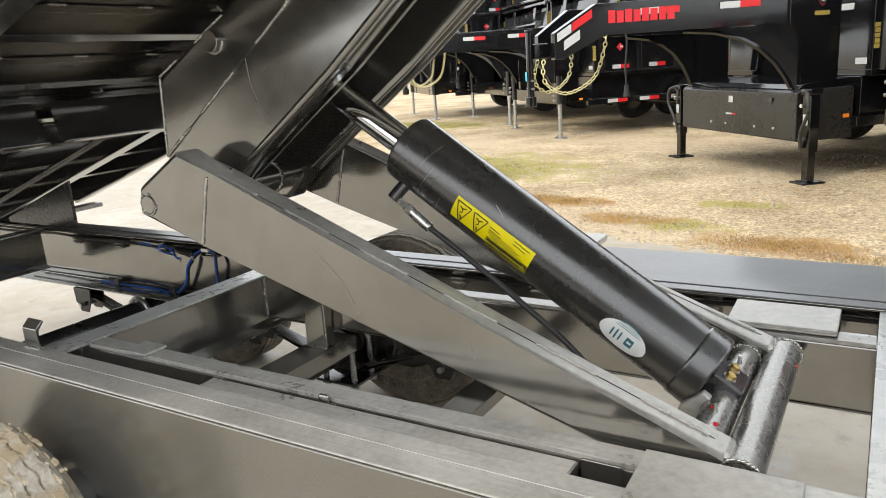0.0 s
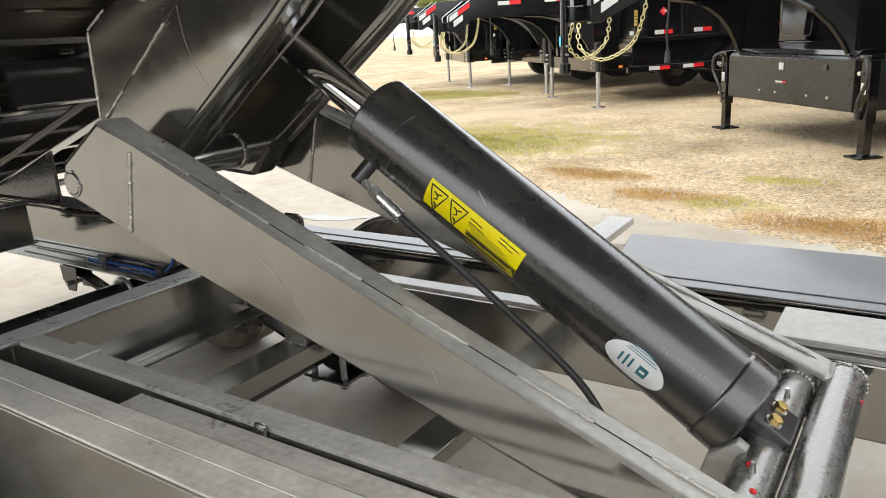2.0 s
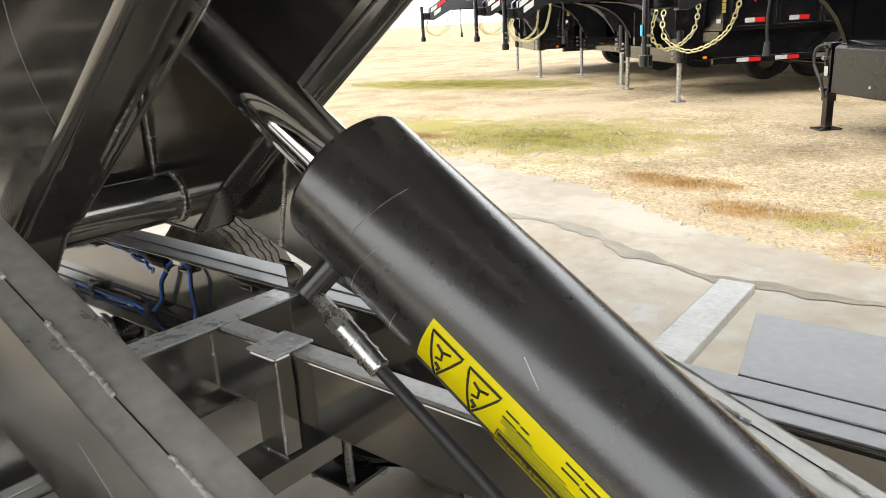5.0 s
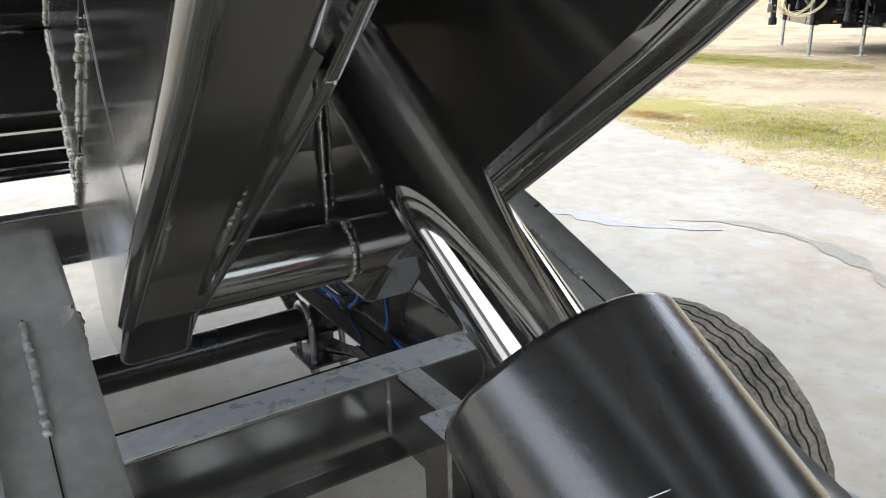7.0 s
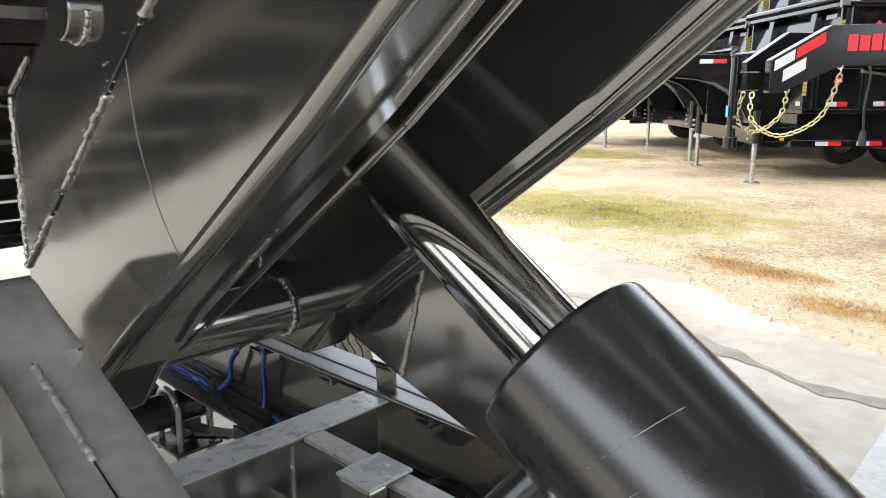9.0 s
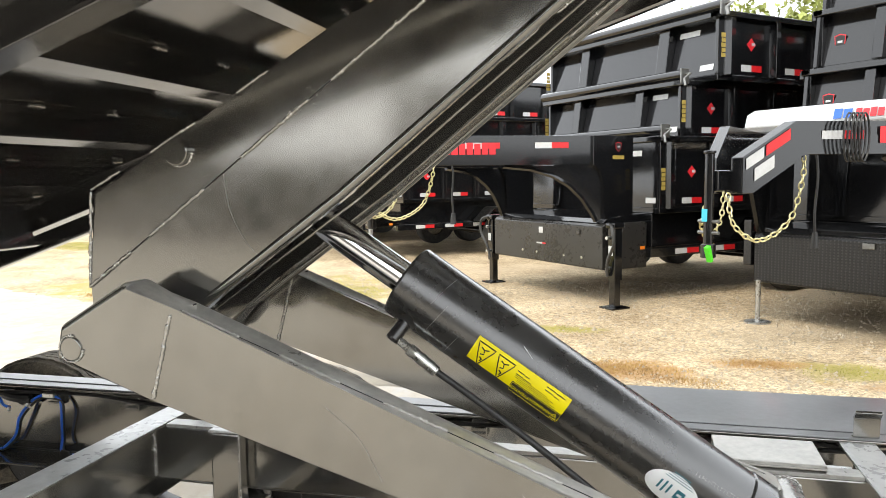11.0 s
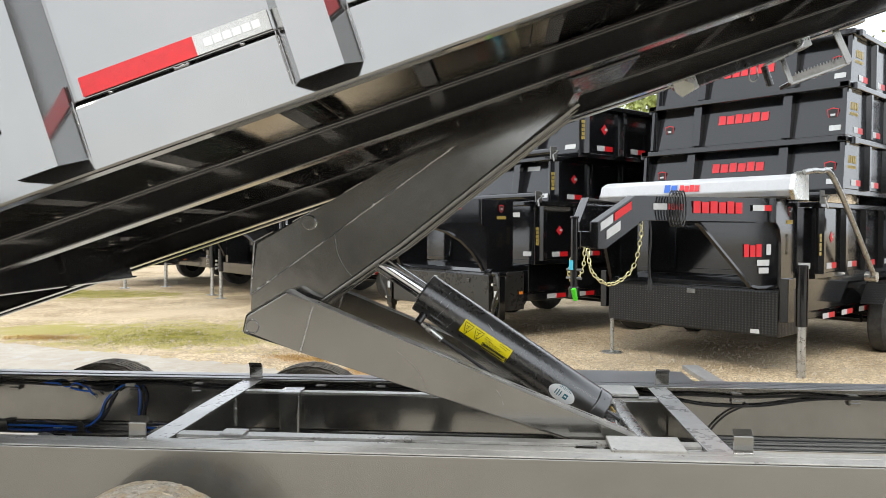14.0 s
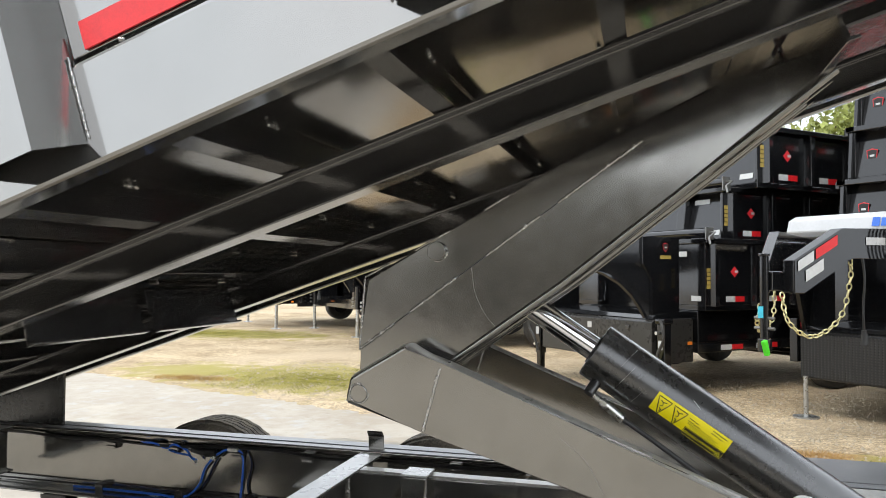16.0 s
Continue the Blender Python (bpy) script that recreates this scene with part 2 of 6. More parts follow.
def rod(p, q, r, n=24, r2=None, bm=None, caps=True, bevel=0.0):
    bm = bm or bmesh.new()
    p, q = Vector(p), Vector(q)
    d = q - p
    m = Matrix.Translation((p + q) / 2) @ d.to_track_quat("Z", "Y").to_matrix().to_4x4()
    r_ = bmesh.ops.create_cone(bm, cap_ends=caps, segments=n, radius1=r, radius2=r if r2 is None else r2, depth=d.length, matrix=m)
    if bevel:
        vs = set(r_["verts"])
        ring = [e for e in bm.edges if e.verts[0] in vs and e.verts[1] in vs and len([f for f in e.link_faces if len(f.verts) > 4]) == 1]
        bmesh.ops.bevel(bm, geom=ring, offset=bevel, segments=3, profile=0.5, affect="EDGES")
    return bm


def pipe(points, r, n=8, bm=None, closed=False):
    """A bent round bar through the points."""
    bm = bm or bmesh.new()
    pts = [Vector(p) for p in points]
    rings = []
    up = Vector((0.13, 0.21, 0.97))
    m = len(pts)
    for i, p in enumerate(pts):
        a, b = (pts[i - 1], pts[(i + 1) % m]) if closed else (pts[max(0, i - 1)], pts[min(m - 1, i + 1)])
        d = (b - a).normalized()
        s = d.cross(up)
        if s.length < 0.05:
            s = d.cross(Vector((1, 0, 0)))
        s.normalize()
        t = d.cross(s)
        rings.append([bm.verts.new(p + r * (math.cos(k * math.tau / n) * s + math.sin(k * math.tau / n) * t)) for k in range(n)])
    for i in range(m if closed else m - 1):
        A, B = rings[i], rings[(i + 1) % m]
        for k in range(n):
            bm.faces.new((A[k], A[(k + 1) % n], B[(k + 1) % n], B[k]))
    if not closed:
        bm.faces.new(rings[0])
        bm.faces.new(list(reversed(rings[-1])))
    return bm


def smooth_path(points, steps=6):
    pts = [Vector(p) for p in points]
    out = []
    for i in range(len(pts) - 1):
        p0, p1, p2, p3 = pts[max(0, i - 1)], pts[i], pts[i + 1], pts[min(len(pts) - 1, i + 2)]
        for k in range(steps):
            t = k / steps
            out.append(0.5 * ((2 * p1) + (p2 - p0) * t + (2 * p0 - 5 * p1 + 4 * p2 - p3) * t * t + (3 * p1 - p0 - 3 * p2 + p3) * t ** 3))
    return out + [pts[-1]]


def bead(p, q, r=0.005, step=0.009, bm=None, seed=1):
    """A rippled weld bead from p to q: overlapping crescents of molten metal."""
    p, q = Vector(p), Vector(q)
    bm = bm or bmesh.new()
    d = q - p
    if d.length < 1e-6:
        return bm
    rng = random.Random(seed)
    n = max(3, int(d.length / (r * 0.42)))
    d.normalize()
    s = d.cross(Vector((0.13, 0.21, 0.97)))
    s = s if s.length > 0.05 else d.cross(Vector((1, 0, 0)))
    s.normalize()
    t = d.cross(s)
    rings, w, ox, oy = [], 1.0, 0.0, 0.0
    for i in range(n + 1):
        if i % 3 == 0:
            w, ox, oy = rng.uniform(0.8, 1.2), rng.uniform(-0.25, 0.25), rng.uniform(-0.25, 0.25)
        k = r * w * (0.88, 1.0, 0.96)[i % 3] * (0.55 if i in (0, n) else 1.0)
        c = p.lerp(q, i / n) + (s * ox + t * oy) * r
        rings.append([bm.verts.new(c + k * (math.cos(a * math.tau / 7) * s + math.sin(a * math.tau / 7) * t)) for a in range(7)])
    for A, B in zip(rings, rings[1:]):
        for k in range(7):
            bm.faces.new((A[k], A[(k + 1) % 7], B[(k + 1) % 7], B[k]))
    bm.faces.new(rings[0])
    bm.faces.new(list(reversed(rings[-1])))
    return bm


def turned(bm, m):
    bmesh.ops.transform(bm, matrix=m, verts=bm.verts)
    return bm


# ---- ground ----
EDGE = [(-60, 23), (-9, 8.3), (-7, 7.35), (-5.6, 6.85), (-4, 6.3), (-3, 6.02), (-2.15, 5.68), (-1.35, 5.42), (-0.75, 5.05), (-0.2, 4.66), (0.3, 4.5), (0.7, 4.38), (1.26, 4.2), (2.2, 3.95), (6, 3.3), (60, -3)]


def ground_material():
    m = mat("gravel", (0.39, 0.288, 0.172), 0.95, 0, 0.28, 1.1, 0.9, 45, 0.2, 0, (0.47, 0.375, 0.25))
    nt = m.node_tree
    b = nt.nodes["Principled BSDF"]
    old = b.inputs["Base Color"].links[0].from_socket
    co = nt.nodes["Texture Coordinate"]
    vo = nt.nodes.new("ShaderNodeTexVoronoi")
    vo.inputs["Scale"].default_value = 58
    k = nt.links.new
    k(co.outputs["Object"], vo.inputs["Vector"])
    hsv = nt.nodes.new("ShaderNodeSeparateColor")
    k(vo.outputs["Color"], hsv.inputs[0])
    mr = nt.nodes.new("ShaderNodeMapRange")
    mr.inputs[3].default_value, mr.inputs[4].default_value = 0.6, 1.38
    k(hsv.outputs[0], mr.inputs[0])
    mul = nt.nodes.new("ShaderNodeMix")
    mul.data_type, mul.blend_type = "RGBA", "MULTIPLY"
    mul.inputs["Factor"].default_value = 1
    k(old, mul.inputs["A"])
    k(mr.outputs[0], mul.inputs["B"])
    # trodden, greyer bands and patches of thin moss
    n = nt.nodes.new("ShaderNodeTexNoise")
    n.inputs["Scale"].default_value, n.inputs["Detail"].default_value = 0.35, 5
    k(co.outputs["Object"], n.inputs["Vector"])
    rp = nt.nodes.new("ShaderNodeValToRGB")
    rp.color_ramp.elements[0].position, rp.color_ramp.elements[1].position = 0.48, 0.62
    k(n.outputs["Fac"], rp.inputs["Fac"])
    mx = nt.nodes.new("ShaderNodeMix")
    mx.data_type = "RGBA"
    mx.inputs["B"].default_value = (0.51, 0.41, 0.285, 1)
    sc = nt.nodes.new("ShaderNodeMath")
    sc.operation = "MULTIPLY"
    sc.inputs[1].default_value = 0.7
    k(rp.outputs["Color"], sc.inputs[0])
    k(sc.outputs[0], mx.inputs["Factor"])
    k(mul.outputs["Result"], mx.inputs["A"])
    k(mx.outputs["Result"], b.inputs["Base Color"])
    out = mx.outputs["Result"]
    wn2 = nt.nodes.new("ShaderNodeTexNoise")
    wn2.inputs["Scale"].default_value, wn2.inputs["Detail"].default_value = 2.6, 7
    k(co.outputs["Object"], wn2.inputs["Vector"])
    for tone, spots in (((0.31, 0.27, 0.08, 1), ((-3.3, 7.9, 2.4, 1.6), (-5.4, 8.0, 1.4, 1.0), (-9.5, 14.0, 4, 1.4), (0.9, 6.1, 0.4, 0.2), (0.55, 5.15, 0.45, 0.24), (3.1, 4.9, 0.5, 0.3))),
                        ((0.36, 0.215, 0.10, 1), ((-0.75, 5.95, 0.65, 0.26), (0.05, 5.28, 0.5, 0.26), (1.4, 4.7, 0.75, 0.3), (2.5, 5.0, 0.4, 0.2), (4.0, 4.5, 0.9, 0.35)))):
        for (cx, cy, rx, ry) in spots:
            sh = nt.nodes.new("ShaderNodeVectorMath")
            sh.operation = "SUBTRACT"
            sh.inputs[1].default_value = (cx, cy, 0)
            sv = nt.nodes.new("ShaderNodeVectorMath")
            sv.operation = "DIVIDE"
            sv.inputs[1].default_value = (rx, ry, 1)
            ln = nt.nodes.new("ShaderNodeVectorMath")
            ln.operation = "LENGTH"
            k(co.outputs["Object"], sh.inputs[0])
            k(sh.outputs[0], sv.inputs[0])
            k(sv.outputs[0], ln.inputs[0])
            ad = nt.nodes.new("ShaderNodeMath")
            ad.operation = "MULTIPLY_ADD"
            ad.inputs[1].default_value, ad.inputs[2].default_value = 2.4, -1.2
            k(wn2.outputs["Fac"], ad.inputs[0])
            sm = nt.nodes.new("ShaderNodeMath")
            sm.operation = "ADD"
            k(ln.outputs["Value"], sm.inputs[0])
            k(ad.outputs[0], sm.inputs[1])
            mp = nt.nodes.new("ShaderNodeMapRange")
            mp.interpolation_type = "SMOOTHSTEP"
            mp.inputs[1].default_value, mp.inputs[2].default_value = 0.45, 1.15
            mp.inputs[3].default_value, mp.inputs[4].default_value = 0.8, 0.0
            k(sm.outputs[0], mp.inputs[0])
            m2 = nt.nodes.new("ShaderNodeMix")
            m2.data_type = "RGBA"
            m2.inputs["B"].default_value = tone
            k(mp.outputs[0], m2.inputs["Factor"])
            k(out, m2.inputs["A"])
            out = m2.outputs["Result"]
    k(out, b.inputs["Base Color"])
    bp = nt.nodes["Bump"]
    bp.inputs["Distance"].default_value = 0.008
    k(vo.outputs["Distance"], bp.inputs["Height"])
    return m


GRAVEL = ground_material()
CONCRETE = mat("old_concrete", (0.345, 0.287, 0.212), 0.7, 0, 0.14, 0.8, 0.3, 70, 0.4, 0, (0.38, 0.35, 0.305), 0.22)
stains(CONCRETE, ((0.9, 0.52, 0.66, (0.46, 0.42, 0.355), 0.75), (1.7, 0.55, 0.68, (0.27, 0.215, 0.15), 0.6), (3.1, 0.55, 0.66, (0.40, 0.405, 0.41), 0.6), (7.5, 0.58, 0.7, (0.24, 0.205, 0.16), 0.5), (28, 0.6, 0.72, (0.2, 0.18, 0.15), 0.5)))
WET = mat("damp_concrete", (0.235, 0.205, 0.155), 0.42, 0, 0.35, 5.0, 0.1, 40, 0.5)
PUDDLE = mat("wet_concrete", (0.22, 0.205, 0.185), 0.06, 0, 0.2, 3.0, 0.02, 30, 0.5)
GRASS_G = mat("green_grass", (0.185, 0.195, 0.035), 0.9, 0, 0.4, 3.0, spec=0.1, tint=(0.33, 0.30, 0.085))
GRASS_D = mat("dry_grass", (0.36, 0.20, 0.07), 0.85, 0, 0.35, 3.0, tint=(0.42, 0.28, 0.10))
STONE = mat("pale_stone", (0.37, 0.31, 0.225), 0.9, 0, 0.3, 9.0)

bm = bmesh.new()
bmesh.ops.create_grid(bm, x_segments=2, y_segments=2, size=400)
tagged(part("ground", bm, GRAVEL, smooth=False), "pale tan gravel yard with trodden patches", "ground", kind="structure")

bm = bmesh.new()
fine = []
rng = random.Random(4)
for i in range(len(EDGE) - 1):
    (x0, y0), (x1, y1) = EDGE[i], EDGE[i + 1]
    n = 14 if abs(x1 - x0) < 8 else 3
    for k in range(n):
        t = k / n
        fine.append((x0 + (x1 - x0) * t, y0 + (y1 - y0) * t + rng.uniform(-0.07, 0.07) * (n > 3)))
fine.append(EDGE[-1])
poly = [(-60, -60)] + fine + [(60, -60)]
prism(poly, -0.08, 0.012, "z", 0, bm)
tagged(part("concrete_slab", bm, CONCRETE, smooth=False), "worn pale concrete slab under the trailer", "slab", kind="structure")


def patch(name, pts, z, material, label):
    b2 = bmesh.new()
    r = random.Random(len(pts) * 7)
    up, dn = [], []
    ph = r.uniform(0, 6)
    sp = smooth_path([(x, y, w) for x, y, w in pts], 16)
    for q in sp:
        e, f = (0.7 + 0.35 * math.sin(q.x * k1 + p1) + 0.2 * math.sin(q.x * k1 * 2.7 + 2 * p1) for k1, p1 in ((9, ph), (11, ph + 2)))
        up.append(b2.verts.new((q.x, q.y + q.z * max(e, 0.08), z)))
        dn.append(b2.verts.new((q.x, q.y - q.z * max(f, 0.08), z)))
    for i in range(len(sp) - 1):
        b2.faces.new((dn[i], dn[i + 1], up[i + 1], up[i]))
    return tagged(part(name, b2, material, smooth=False), label, "stain", kind="structure")


patch("damp_streak", [(-1.85, 4.02, 0.02), (-1.5, 4.32, 0.06), (-1.0, 4.32, 0.07), (-0.6, 4.15, 0.10), (-0.3, 3.96, 0.10), (0.1, 3.80, 0.04), (0.45, 3.72, 0.08), (1.0, 3.74, 0.06), (1.5, 3.7, 0.01)], 0.016, WET, "damp brown streak on the concrete")
patch("puddle", [(-2.75, 3.45, 0.01), (-2.4, 3.58, 0.11), (-2.1, 3.66, 0.07), (-1.9, 3.75, 0.09), (-1.6, 4.02, 0.05), (-1.5, 4.1, 0.01)], 0.016, PUDDLE, "thin film of water on the concrete")


def tufts(name, spots, count, h, material, label, seed):
    """Blades of grass thrown over round patches (x, y, rx, ry)."""
    r = random.Random(seed)
    vs, fs = [], []
    for (cx, cy, rx, ry) in spots:
        for _ in range(int(count * 2.6 * rx * ry)):
            a, d = r.uniform(0, math.tau), r.random() ** 0.8
            x, y = cx + rx * d * math.cos(a), cy + ry * d * math.sin(a)
            for _ in range(5):
                px, py = x + r.gauss(0, 0.06), y + r.gauss(0, 0.06)
                hh, w, t = h * r.uniform(0.25, 0.9), 0.003, r.uniform(0, math.tau)
                lx, ly = r.gauss(0, 0.5) * hh, r.gauss(0, 0.5) * hh
                i = len(vs)
                vs += [(px - w * math.cos(t), py - w * math.sin(t), 0), (px + w * math.cos(t), py + w * math.sin(t), 0), (px + lx, py + ly, hh)]
                fs.append((i, i + 1, i + 2))
    me = bpy.data.meshes.new(name)
    me.from_pydata(vs, [], fs)
    me.materials.append(material)
    return tagged(new(name, me), label, "grass", kind="stuff")


tufts("green_grass", [(-3.3, 7.7, 1.7, 1.2), (-3.2, 7.5, 1.2, 0.8), (-1.49, 5.15, 0.13, 0.08), (-1.49, 5.15, 0.13, 0.08), (0.9, 6.1, 0.3, 0.15), (0.55, 5.15, 0.35, 0.18), (-9.5, 14.0, 3.5, 1.2), (3.1, 4.9, 0.35, 0.2)], 800, 0.017, GRASS_G, "thin green grass growing in the gravel", 3)
tufts("dry_grass", [(-0.75, 5.95, 0.5, 0.2), (-5.0, 7.3, 0.7, 0.25), (-1.2, 6.1, 0.3, 0.12), (0.05, 5.28, 0.42, 0.2), (1.4, 4.7, 0.6, 0.22), (1.9, 4.4, 0.3, 0.1), (2.5, 5.0, 0.3, 0.14), (4.0, 4.5, 0.7, 0.25)], 1500, 0.028, GRASS_D, "dry brown grass and weeds in the gravel", 5)


def pebbles():
    r = random.Random(8)
    vs, fs = [], []
    for _ in range(9000):
        x, y = r.uniform(-5, 6), r.uniform(3.6, 9.5)
        e = np.interp(x, [p[0] for p in EDGE], [p[1] for p in EDGE])
        if y < e + 0.03:
            continue
        s = r.uniform(0.006, 0.02) if r.random() < 0.92 else r.uniform(0.02, 0.035)
        i = len(vs)
        for dx, dy, dz in ((1, 0, 0), (0, 1, 0), (-1, 0, 0), (0, -1, 0), (0.1, 0.1, 0.8)):
            vs.append((x + dx * s * r.uniform(0.6, 1.1), y + dy * s * r.uniform(0.6, 1.1), dz * s))
        fs += [(i, i + 1, i + 4), (i + 1, i + 2, i + 4), (i + 2, i + 3, i + 4), (i + 3, i, i + 4)]
    me = bpy.data.meshes.new("pebbles")
    me.from_pydata(vs, [], fs)
    me.materials.append(STONE)
    tagged(new("pebbles", me), "loose pale limestone pebbles on the yard", "pebbles", kind="stuff")


pebbles()


def debris():
    """Grit and crumbs of dirt dropped on the slab under the frame."""
    r = random.Random(21)
    vs, fs = [], []
    for _ in range(1600):
        x, y = r.choice((r.gauss(1.0, 0.35), r.gauss(1.9, 0.3))), r.gauss(0.55, 0.3)
        s = r.uniform(0.002, 0.006) if r.random() < 0.9 else r.uniform(0.006, 0.012)
        i = len(vs)
        for dx, dy, dz in ((1, 0, 0), (0, 1, 0), (-1, 0, 0), (0, -1, 0), (0.1, 0.1, 0.9)):
            vs.append((x + dx * s * r.uniform(0.6, 1.2), y + dy * s * r.uniform(0.6, 1.2), 0.012 + dz * s))
        fs += [(i, i + 1, i + 4), (i + 1, i + 2, i + 4), (i + 2, i + 3, i + 4), (i + 3, i, i + 4)]
    me = bpy.data.meshes.new("grit")
    me.from_pydata(vs, [], fs)
    me.materials.append(STONE)
    tagged(new("grit", me), "loose grit and dirt crumbs on the concrete", "grit", kind="stuff")


debris()
patch("dirt_stain", [(0.55, 0.5, 0.02), (0.9, 0.55, 0.22), (1.25, 0.45, 0.16), (1.5, 0.5, 0.03)], 0.0165, mat("damp_dirt", (0.20, 0.17, 0.125), 0.8, 0, 0.35, 12, 0.3, 80), "brown dirt stain on the concrete")

# dark walls added out of view, heights set by what the paint mirrors
UNSEEN_WALL = mat("unseen_wall_brown", (0.125, 0.11, 0.092), 0.6, 0.0, 0.2, 1.5)
tagged(part("unseen_wall_south", box(-4, -15.2, -0.05, 30, -15, 3.7, 0), UNSEEN_WALL, smooth=False), "unseen brown wall added to darken reflections in the paint", "wall", kind="structure")
tagged(part("unseen_wall_southwest", box(-16, -15.2, -0.05, -4.01, -15, 2.1, 0), UNSEEN_WALL, smooth=False), "low unseen brown wall added to darken reflections in the paint", "wall", kind="structure")

# ---- the dump trailer: chassis ----
trailer = thing("dump_trailer", "grey painted dump trailer with its bed raised on a hoist", "dump trailer")
RT, RB = 0.77, 0.47          # top and bottom of the rails
X0, X1 = -2.6, 5.2


def rail(y_out, y_in, name, worn, paint):
    s = 1 if y_in > y_out else -1
    t = 0.008
    sec = [(y_out, RB), (y_in, RB), (y_in, RB + t), (y_out + s * t, RB + t), (y_out + s * t, RT - t), (y_in, RT - t), (y_in, RT), (y_out, RT)]
    r = part(name, prism(sec, X0, X1, "x", 0.003), paint, trailer)
    strip = box(X0, min(y_out + s * 0.002, y_in - s * 0.052), RT + 0.001, X1, max(y_out + s * 0.002, y_in - s * 0.052), RT + 0.007, 0.003)
    part("cap_strip", strip, worn, r, "rubbed flat steel cap strip")
    part("rub_face", box(X0, min(y_in - s * 0.05, y_in), RT + 0.0005, X1, max(y_in - s * 0.05, y_in), RT + 0.005, 0.002), worn, r)
    part("weld_seam", bead((-1.2, y_in - s * 0.051, RT + 0.006), (3.2, y_in - s * 0.051, RT + 0.006), 0.0018, 0.014), worn, r)
    return r


rail(-0.095, 0.022, "frame_rail", PAINT_WORN, RAIL_PAINT)
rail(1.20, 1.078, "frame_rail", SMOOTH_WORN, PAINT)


def channel_x(x0, x1, z0, z1, y0, y1, t=0.008, openp=True):
    """A transverse channel; its web faces +x."""
    sec = [(x1, z0), (x1, z1), (x0, z1), (x0, z1 - t), (x1 - t, z1 - t), (x1 - t, z0 + t), (x0, z0 + t), (x0, z0)]
    return prism(sec, y0, y1, "y", 0.002)


for x0, x1 in ((0.068, 0.160), (2.050, 2.140), (-1.75, -1.66), (3.9, 3.99)):
    xm = (x0 + x1) / 2
    c = part("crossmember", prism([(x0, 0.56), (x1, 0.56), (x1, 0.568), (xm + 0.004, 0.568), (xm + 0.004, 0.756), (x1, 0.756), (x1, 0.764), (x0, 0.764), (x0, 0.756), (xm - 0.004, 0.756), (xm - 0.004, 0.568), (x0, 0.568)], 0.024, 1.076, "y", 0.002), PAINT, trailer)
    part("worn_top", box(x0 + 0.001, 0.026, 0.7645, x1 - 0.001, 1.074, 0.767, 0.001), CROSS_WORN, c)
    if x0 < 1:
        part("weld_bead", bead((xm + 0.006, 0.829, 0.75), (xm + 0.006, 0.829, 0.60), 0.0035, 0.008), WELD, c)

# hoist sub-frame
for ya, yb in ((0.105, 0.165), (0.83, 0.885)):
    b_ = part("subframe_beam", box(0.12, ya, 0.595, 2.09, yb, 0.7555, 0.004), PAINT, trailer)
    part("worn_top", box(0.162, ya + 0.003, 0.7553, 2.048, yb - 0.003, 0.7655, 0.001), PAINT_WORN, b_)
    for k in range(2):
        part("weld_bead", bead((0.124, (ya, yb)[k], 0.75), (0.124, (ya, yb)[k], 0.60), 0.0035, 0.009), WELD, b_)
pad = part("wear_pad", box(0.325, 0.098, 0.7662, 0.415, 0.172, 0.774, 0.003), PAINT_WORN, trailer)
sc_ = part("support_channel", prism([(0.034, 0.64), (0.092, 0.64), (0.092, 0.758), (0.034, 0.758)], 0.68, 1.61, "x", 0.004), PAINT, trailer)
part("worn_top", box(0.684, 0.038, 0.7582, 1.606, 0.088, 0.7605, 0.001), PAINT_WORN, sc_)
part("channel_sleeve", prism([(0.028, 0.63), (0.100, 0.63), (0.100, 0.764), (0.094, 0.764), (0.094, 0.638), (0.034, 0.638), (0.034, 0.764), (0.028, 0.764)], 1.612, 1.685, "x", 0.002), PAINT, trailer)
part("stop_lug", box(1.005, 0.094, 0.66, 1.033, 0.1045, 0.775, 0.005), PAINT, trailer)
# low cross channel with upright
low = part("low_crossmember", channel_x(0.325, 0.44, 0.47, 0.53, 0.17, 0.93), PAINT, trailer)
part("upright", box(0.34, 0.782, 0.531, 0.43, 0.8285, 0.768, 0.006), PAINT, low)
part("upright_cap", box(0.336, 0.780, 0.7686, 0.434, 0.888, 0.776, 0.003), CROSS_WORN, low)
part("weld_bead", bead((0.431, 0.784, 0.56), (0.431, 0.784, 0.76), 0.003, 0.009), WELD, low)
part("weld_bead", bead((0.431, 0.782, 0.5325), (0.338, 0.782, 0.5325), 0.003, 0.009), WELD, low)
part("low_crossmember", channel_x(-0.36, -0.26, 0.47, 0.53, 0.03, 1.07), PAINT, trailer)
part("low_crossmember", channel_x(1.0, 1.1, 0.47, 0.51, 0.17, 0.93), PAINT, trailer)
part("brake_line", pipe([(-2, 1.16, 0.5), (0.0, 1.16, 0.505), (2, 1.16, 0.5), (4, 1.16, 0.5)], 0.004), WIRE_BLACK, trailer)


def pivot_box(ya, yb, s):
    """Folded cover plate over the foot pivot of an arm."""
    a, b = (ya, yb) if s > 0 else (yb, ya)
    sec = [(a, 0.772), (a, 0.784), (b, 0.792), (b + s * 0.006, 0.788), (b + s * 0.006, 0.60), (b, 0.60), (b, 0.776), (a + s * 0.006, 0.777), (a + s * 0.006, 0.772)]
    p = part("pivot_cover", prism(sec, 1.72, 1.968, "x", 0.002), ARM_TOP, trailer, "grey folded steel cover plate")
    part("pivot_plate", prism([(1.73, 0.60), (1.73, 0.772), (1.96, 0.772), (1.96, 0.66), (1.90, 0.60)], b - s * 0.014, b - s * 0.002, "y", 0.002), PAINT, p)
    return p


